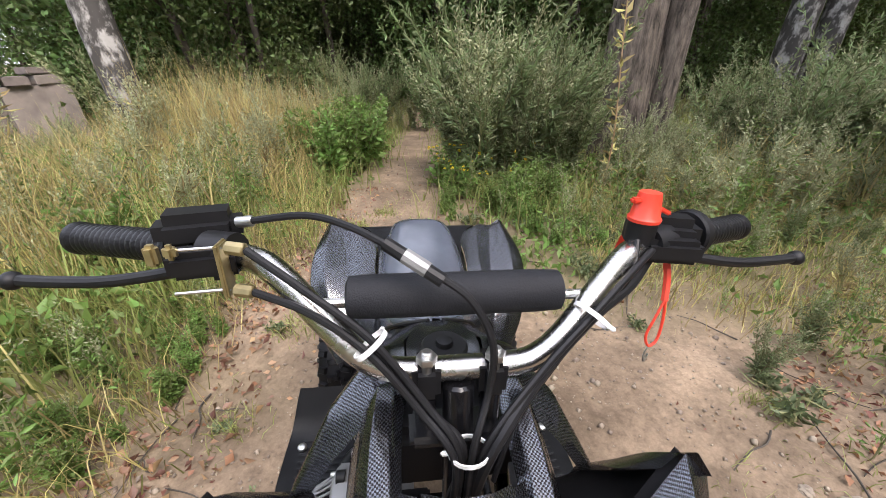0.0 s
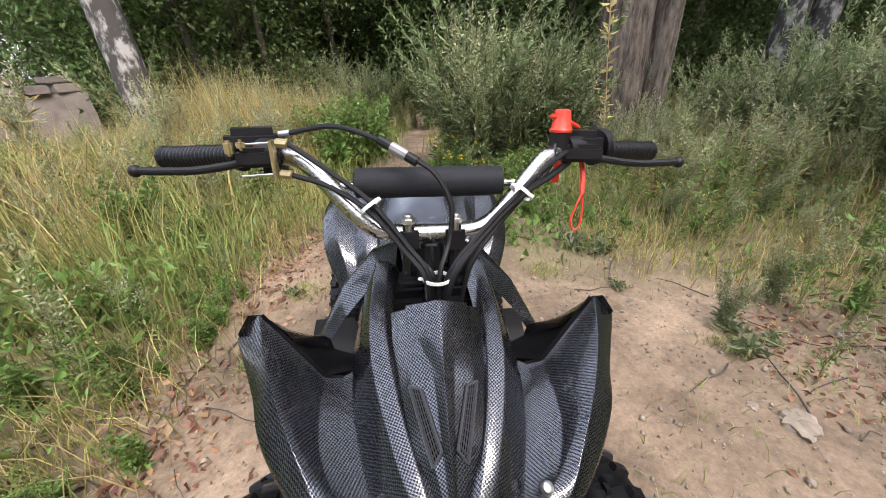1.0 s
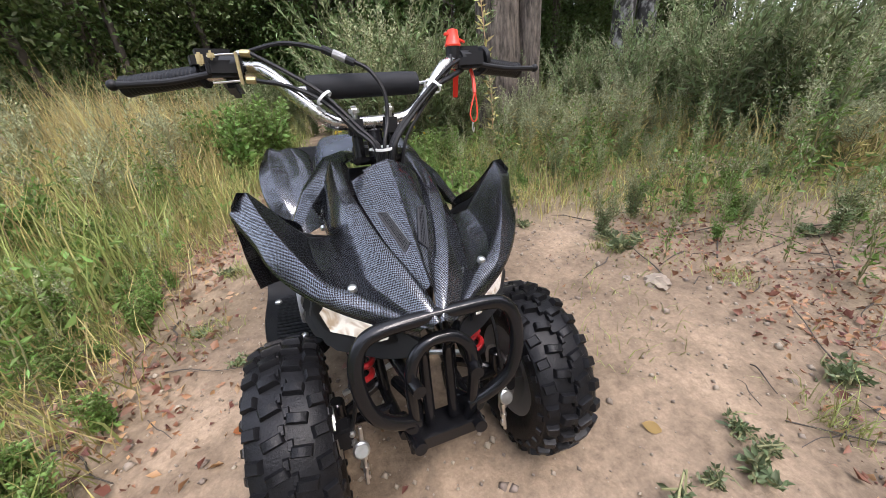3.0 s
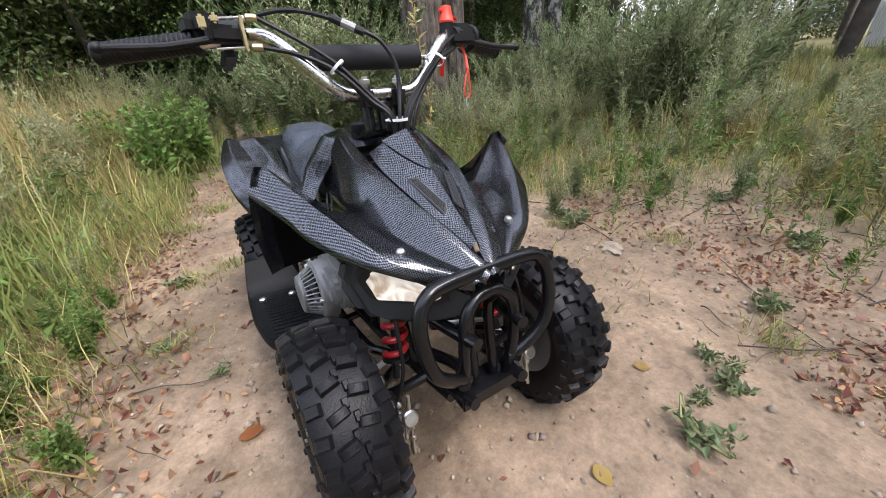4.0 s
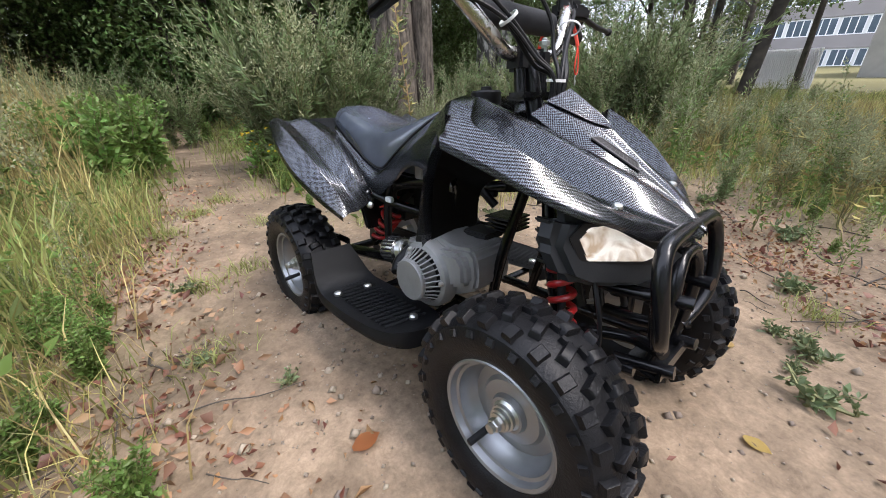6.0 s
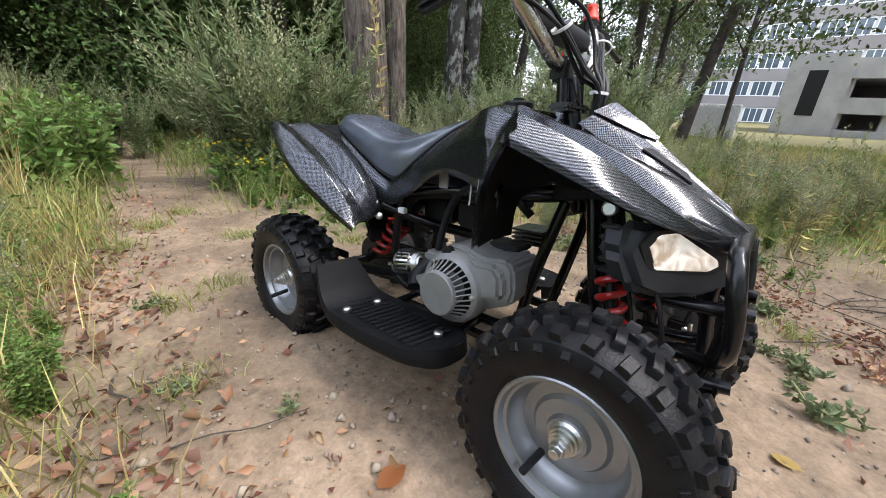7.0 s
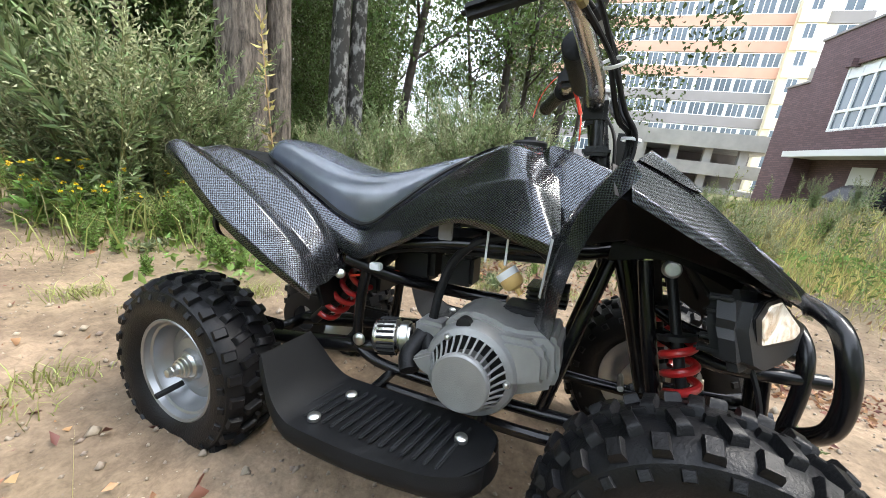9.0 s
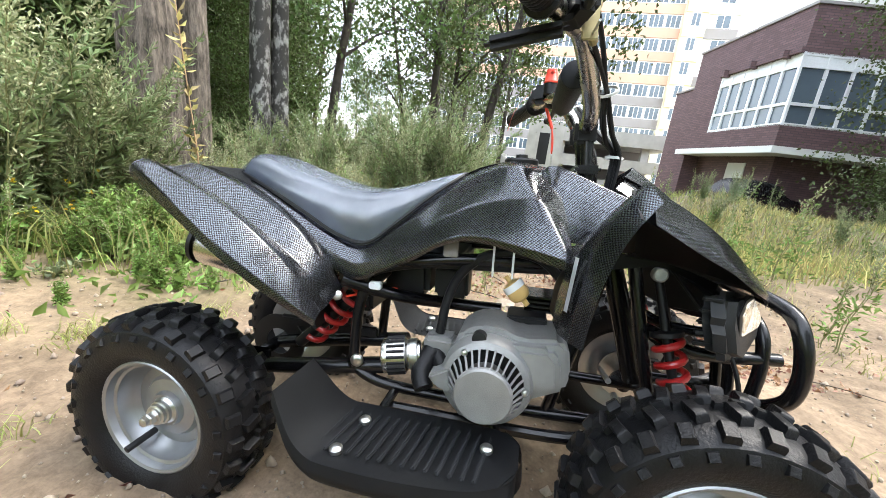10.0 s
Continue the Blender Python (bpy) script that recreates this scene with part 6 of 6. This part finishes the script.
plant_out(NETTLE, 8, (1.0, 1.9, -.3, 1.5), "leafy weeds rooted in the bank", lambda x, y: .4 * (x > sand_right(y) - .25), (.14, .28))
plant_out(NETTLE, 26, (-2.2, -.85, .4, 3.2), "leafy weeds beside the track", back, (.25, .55))
plant_out(SEEDGRASS, 10, (-2.2, -.85, .3, 3.0), "dry seed grass", back, (.3, .62))
plant_out(NETTLE, 12, (-.9, -.62, -.2, 1.4), "small weeds at the track edge", off, (.16, .3))
plant_out(NETTLE, 22, (-1.15, -.5, -.5, 1.9), "small weeds at the track edge", lambda x, y: (np.abs(x - sand_left(y) + .10) < .16) * 1.0, (.12, .26))
plant_out(TALLWEED, 16, (-1.2, -.55, -.4, 1.8), "small weeds at the track edge", lambda x, y: (np.abs(x - sand_left(y) + .14) < .14) * 1.0, (.18, .40))
plant_out(NETTLE, 30, (.15, 1.3, 1.35, 2.2), "leafy weeds behind the sand", off, (.13, .30))
plant_out(CREEPER, 16, (.1, 1.2, 1.2, 2.0), "leafy weeds behind the sand", off, (1.2, 2.4))
plant_out(TALLWEED, 14, (.3, 1.4, 1.5, 2.3), "leafy weeds behind the sand", off, (.25, .55))
plant_out([YELLOWWEED], 5, (-2.4, -.9, 1.2, 4.0), "yellow flowers", off, (.6, .9))
plant_out(MUG, 16, (-3.5, 4.5, 5.0, 8.5), "weeds at the wood's edge", off, (.6, 1.0))
plant_out(TALLWEED, 7, (1.0, 2.0, -1.6, -.8), "tall weeds", scale=(.45, .8))
plant_out(TALLWEED, 30, (3.0, 9.0, -5.5, -1.0), "tall weeds", scale=(.5, 1.0))
plant_out(LOWMUG, 20, (5.0, 12.0, .3, 6.0), "meadow weeds", scale=(.6, 1.0))
plant_out(LOWMUG, 14, (4.5, 11.0, -6.0, -1.0), "meadow weeds", scale=(.5, .9))
plant_out([YELLOWWEED], 7, (.2, .9, 2.3, 3.0), "yellow flowers", scale=(.6, .9))
for px, py, s in ((.51, -.26, 1.3), (.33, -.29, 1.5), (.42, -.24, .8), (.56, -.20, 1.0), (-.45, .98, 1.1), (-.49, .62, .8), (-.36, .43, .7), (.57, -.24, .8), (.95, -.2, 1.2), (1.1, .55, 1.3), (.8, .9, 1.2)):
    o = copy_thing(CREEPER[int(s * 10) % 2], pose(px, py, float(height(px, py)), 0, 0, s * 300))
    o.scale = (s, s, s)
    o["group"] = "weeds on the sand"
for o in (*MUG, *LOWMUG, *SEEDGRASS, *NETTLE, *TALLWEED, YELLOWWEED, *CREEPER):
    k = len(o.name) + sum(map(ord, o.name)) % 9
    o.location = (-3.2 + 0.23 * k, 4.6 + 0.11 * k, 0)
    o.location.z = float(height(o.location.x, o.location.y))
    o.scale = (.7, .7, .7)


def dry_stalk(x, y, h):
    rs = np.random.RandomState(5)
    bm = tube([(0, 0, -.05), (.02, 0, h * .3), (-.02, .01, h * .65), (-.06, .02, h)], .007, 6, 6, taper=.4)
    st = part("dry_stalk", bm, mat("dry_stalk", (.45, .30, .17), .8))
    c = np.array([spline([(0, 0, -.05), (.02, 0, h * .3), (-.02, .01, h * .65), (-.06, .02, h)], 20)[i] for i in rs.randint(8, 60, 70)])
    lv = new("leaves", mesh_np("leaves", *leaf_arrays(c, rand_unit(70, -.2, rs), rs.uniform(.03, .09, 70), rs.uniform(.01, .035, 70), rs), STRAW))
    lv.parent = st
    st.location = (x, y, float(height(x, y)))
    return tagged(st, "tall withered stalk with curled pale leaves", "weed")


dry_stalk(1.42, 2.35, 1.35)


# ---- trees ----
def birch_bark():
    m = mat("birch_bark", (.36, .35, .33), .8, var=.15, scale=12, bump=.6, bump_scale=25)
    nt = m.node_tree
    b = nt.nodes["Principled BSDF"]
    base = b.inputs["Base Color"].links[0].from_socket
    tc = nt.nodes.new("ShaderNodeTexCoord")
    mp = nt.nodes.new("ShaderNodeMapping")
    mp.inputs["Scale"].default_value = (3.2, 3.2, 2.0)
    nt.links.new(tc.outputs["Object"], mp.inputs["Vector"])
    n = nt.nodes.new("ShaderNodeTexNoise")
    n.inputs["Scale"].default_value, n.inputs["Detail"].default_value, n.inputs["Roughness"].default_value = 2.4, 8, .65
    nt.links.new(mp.outputs[0], n.inputs["Vector"])
    r = nt.nodes.new("ShaderNodeValToRGB")
    r.color_ramp.elements[0].position, r.color_ramp.elements[1].position = .49, .60
    nt.links.new(n.outputs["Fac"], r.inputs["Fac"])
    mx = nt.nodes.new("ShaderNodeMix")
    mx.data_type = "RGBA"
    nt.links.new(r.outputs["Color"], mx.inputs["Factor"])
    mx.inputs["A"].default_value = (.05, .046, .042, 1)
    nt.links.new(base, mx.inputs["B"])
    nt.links.new(mx.outputs["Result"], b.inputs["Base Color"])
    return m


BIRCH = birch_bark()


def stem_mesh(pts, r0, r1, ridges=0, seg=28, n=10, seed=0, flare=1.5):
    """A trunk with flared foot and furrowed bark."""
    path = spline(pts, n)
    bm = bmesh.new()
    rings = []
    rs = np.random.RandomState(seed)
    ph = rs.uniform(0, 6.28, 4)
    for i, c in enumerate(path):
        f = i / (len(path) - 1)
        r = r0 + (r1 - r0) * f
        r *= 1 + (flare - 1) * max(0, 1 - (c.z - path[0].z) / (3.2 * r0)) ** 2
        ring = []
        for k in range(seg):
            a = 2 * math.pi * k / seg
            bump = 1 + .05 * math.sin(2 * a + ph[0]) + .04 * math.sin(3 * a + ph[1] + c.z)
            if ridges:
                bump += ridges * (abs(math.sin(7 * a + ph[2] + 1.1 * math.sin(c.z * 2.1))) - .5) + ridges * .5 * noise.noise((a * 6, c.z * 3, seed))
            ring.append(bm.verts.new(c + Vector((math.cos(a), math.sin(a), 0)) * r * bump))
        rings.append(ring)
    for a, b in zip(rings, rings[1:]):
        for k in range(seg):
            bm.faces.new((a[k], a[(k + 1) % seg], b[(k + 1) % seg], b[k]))
    bm.faces.new(rings[-1])
    return bm


def crown_mesh(seed, lo, hi, radius, clumps, per, leaf, centre=(0, 0), squash=1.0, tight=1.0):
    """Leaves in uneven clumps filling a shaggy crown."""
    rs = np.random.RandomState(seed)
    n = clumps
    a, f = rs.uniform(0, 6.283, n), rs.uniform(0, 1, n)
    z = lo + (hi - lo) * f
    rr = radius * np.sqrt(rs.uniform(.12, 1, n)) * (np.sin(np.pi * np.clip(f * .9 + .12, 0, 1)) ** .6) * rs.uniform(.7, 1.15, n)
    c = np.stack([centre[0] + rr * np.cos(a), centre[1] + rr * np.sin(a), z], 1)
    size = tight * radius * rs.uniform(.14, .30, n)
    p = np.repeat(c, per, 0) + rs.normal(size=(n * per, 3)) * np.repeat(size, per)[:, None] * np.array([1, 1, .6 * squash])
    L = rs.uniform(.6, 1.25, len(p)) * leaf
    w = rs.normal(size=(len(p), 3)) + np.array([0, 0, -.35])
    w /= np.linalg.norm(w, axis=1, keepdims=True)
    return mesh_np("crown", *leaf_arrays(p, w, L, L * .62, rs), TREELEAF)


def tree_kind(seed, h, r, lean, crown, clumps, per, leaf, bark=None, label="", cat="tree", limbs=5, tight=1.0):
    rs = random.Random(seed)
    pts = [(0, 0, -.3), (lean * .15, 0, h * .25), (lean * .5 + rs.uniform(-.1, .1), rs.uniform(-.1, .1), h * .6), (lean, 0, h)]
    bm = stem_mesh(pts, r, r * .35, .05, 16, 6, seed, 1.35)
    sp = spline(pts, 10)
    for k in range(limbs):
        c = sp[int(len(sp) * rs.uniform(.35, .9))]
        a = rs.uniform(0, 6.28)
        l = crown[2] * rs.uniform(.6, 1.0)
        tube([c, c + Vector((math.cos(a) * l * .5, math.sin(a) * l * .5, l * .35)), c + Vector((math.cos(a) * l, math.sin(a) * l, l * .5))], r * .3, 4, 6, bm, taper=.3)
    t = part("tree", bm, bark or BARK)
    cr = new("crown", crown_mesh(seed, crown[0], crown[1], crown[2], clumps, per, leaf, (lean * .7, 0), 1.0, tight))
    cr.parent = t
    return tagged(t, label, cat)


BUSHY = [tree_kind(300 + k, 8.5, .13, .4, (.2, 9.5, 2.3), 230, 190, .082, label="dense dark-green broadleaf tree at the wood's edge", tight=.72) for k in range(3)]
SLIM = [tree_kind(310 + k, 9.0, (.12, .10, .13)[k], (1.5, -.4, 1.9)[k], (2.4, 9.5, 2.8), 70, 70, .12, DARKBARK, label="dark leaning tree with a leafy crown behind the meadow", limbs=12, tight=.5) for k in range(3)]


def stand(kinds, spots, group, scale=1.0, seed=1):
    rs = random.Random(seed)
    for k, (az, d) in enumerate(spots):
        x, y = d * math.sin(radians(az)), d * math.cos(radians(az))
        s = scale * rs.uniform(.85, 1.2)
        o = copy_thing(kinds[k % len(kinds)], pose(x, y, float(height(x, y)), 0, 0, rs.uniform(0, 360)))
        o.scale = (s, s, s)
        o["group"] = group


stand(BUSHY, [(-33, 10), (-26, 12.5), (-19, 9.5), (-11, 11.5), (-3, 13), (4, 10.5), (11, 9.0), (18, 11.0), (24, 9.5), (31, 12), (38, 10.5), (45, 13), (47, 15.5), (50, 13.5)], "wood's edge", 1.0, 2)
stand(BUSHY, [(-76, 16), (-66, 15), (-57, 14), (-50, 13), (-44, 14), (-39, 12), (62, 15), (66, 16), (71, 17)], "low growth", .42, 5)
stand(BUSHY, [(-30, 19), (-22, 17), (-14, 19), (-6, 18), (2, 19), (9, 17), (16, 18), (25, 17), (34, 18), (42, 19), (50, 20), (74, 24)], "far wood", 1.15, 3)
stand(BUSHY, [(-85 + 8.5 * k, 27 + 2 * (k % 3)) for k in range(6, 17)], "far wood", 1.45, 6)
# unseen trees, added to block low sky and darken reflections on the bike
stand(BUSHY, [(134 + 10 * k, 12.5 + 3.0 * (k % 3)) for k in range(15)], "trees behind the track", 1.1, 7)
for k, az, d, s, turn in ((0, 56.0, 8.5, 1.0, 0), (1, 72.5, 9.5, 1.15, 0), (1, 75.0, 10.4, .9, 150), (2, 79.5, 9.6, 1.0, 6), (0, 69, 13.0, .8, 200), (1, 84, 15.0, .9, 80), (1, -31, 8.6, .8, 20), (0, -24, 8.2, .7, 200), (1, -17, 8.4, .75, 120), (1, -8, 9.0, .8, 300), (0, 6, 8.8, .6, 90)):
    x, y = d * math.sin(radians(az)), d * math.cos(radians(az))
    o = copy_thing(SLIM[k], pose(x, y, float(height(x, y)), 0, 0, turn - az))
    o.scale, o["group"] = (s, s, s), "leaning trees"
for k, o in enumerate((*BUSHY, *SLIM)):
    az, d = ((-14, 24), (-23, 22), (-32, 23), (56, 17), (52, 16), (78, 19))[k]
    o.location = (d * math.sin(radians(az)), d * math.cos(radians(az)), -.3)


def old_tree(x, y):
    z = float(height(x, y))
    bm = stem_mesh([(-.13, -.05, -.3), (-.15, -.05, 1.2), (-.20, 0, 3.0), (-.35, .1, 8.0)], .235, .17, .085, 64, 22, 7, 1.3)
    t = part("old_tree", bm, BARK, None, smooth=60)
    b2 = stem_mesh([(.17, .05, -.3), (.185, .05, 1.2), (.24, .1, 3.0), (.6, .2, 8.0)], .125, .09, .085, 48, 22, 9, 1.2)
    part("second_stem", b2, BARK, t, smooth=60)
    cr = new("crown", crown_mesh(330, 4.2, 9.5, 3.2, 90, 45, .14))
    cr.parent = t
    t.location = (x, y, z)
    t.rotation_euler = (0, 0, radians(-34))
    tagged(t, "thick old split tree trunk with furrowed grey-brown bark", "tree")


def birch(x, y, r, lean, h, turn, label):
    bm = stem_mesh([(0, 0, -.3), (lean * .12, 0, h * .25), (lean * .5, 0, h * .6), (lean, 0, h)], r, r * .55, .03, 32, 12, int(r * 1000), 1.25)
    t = part("birch", bm, BIRCH, None, smooth=60)
    cr = new("crown", crown_mesh(340 + int(x * 10), h * .5, h * 1.15, 1.9, 60, 40, .11, (lean * .8, 0)))
    cr.parent = t
    t.location, t.rotation_euler = (x, y, float(height(x, y))), (0, 0, radians(turn))
    tagged(t, label, "tree")


old_tree(2.33, 3.5)
birch(5.55, 5.2, .20, .35, 9, 20, "white birch trunk with black furrows")
birch(5.95, 5.1, .17, -.3, 9, 60, "white birch trunk beside another")
birch(-2.85, 4.6, .17, -.55, 8.5, -20, "leaning birch with dark cracked bark")
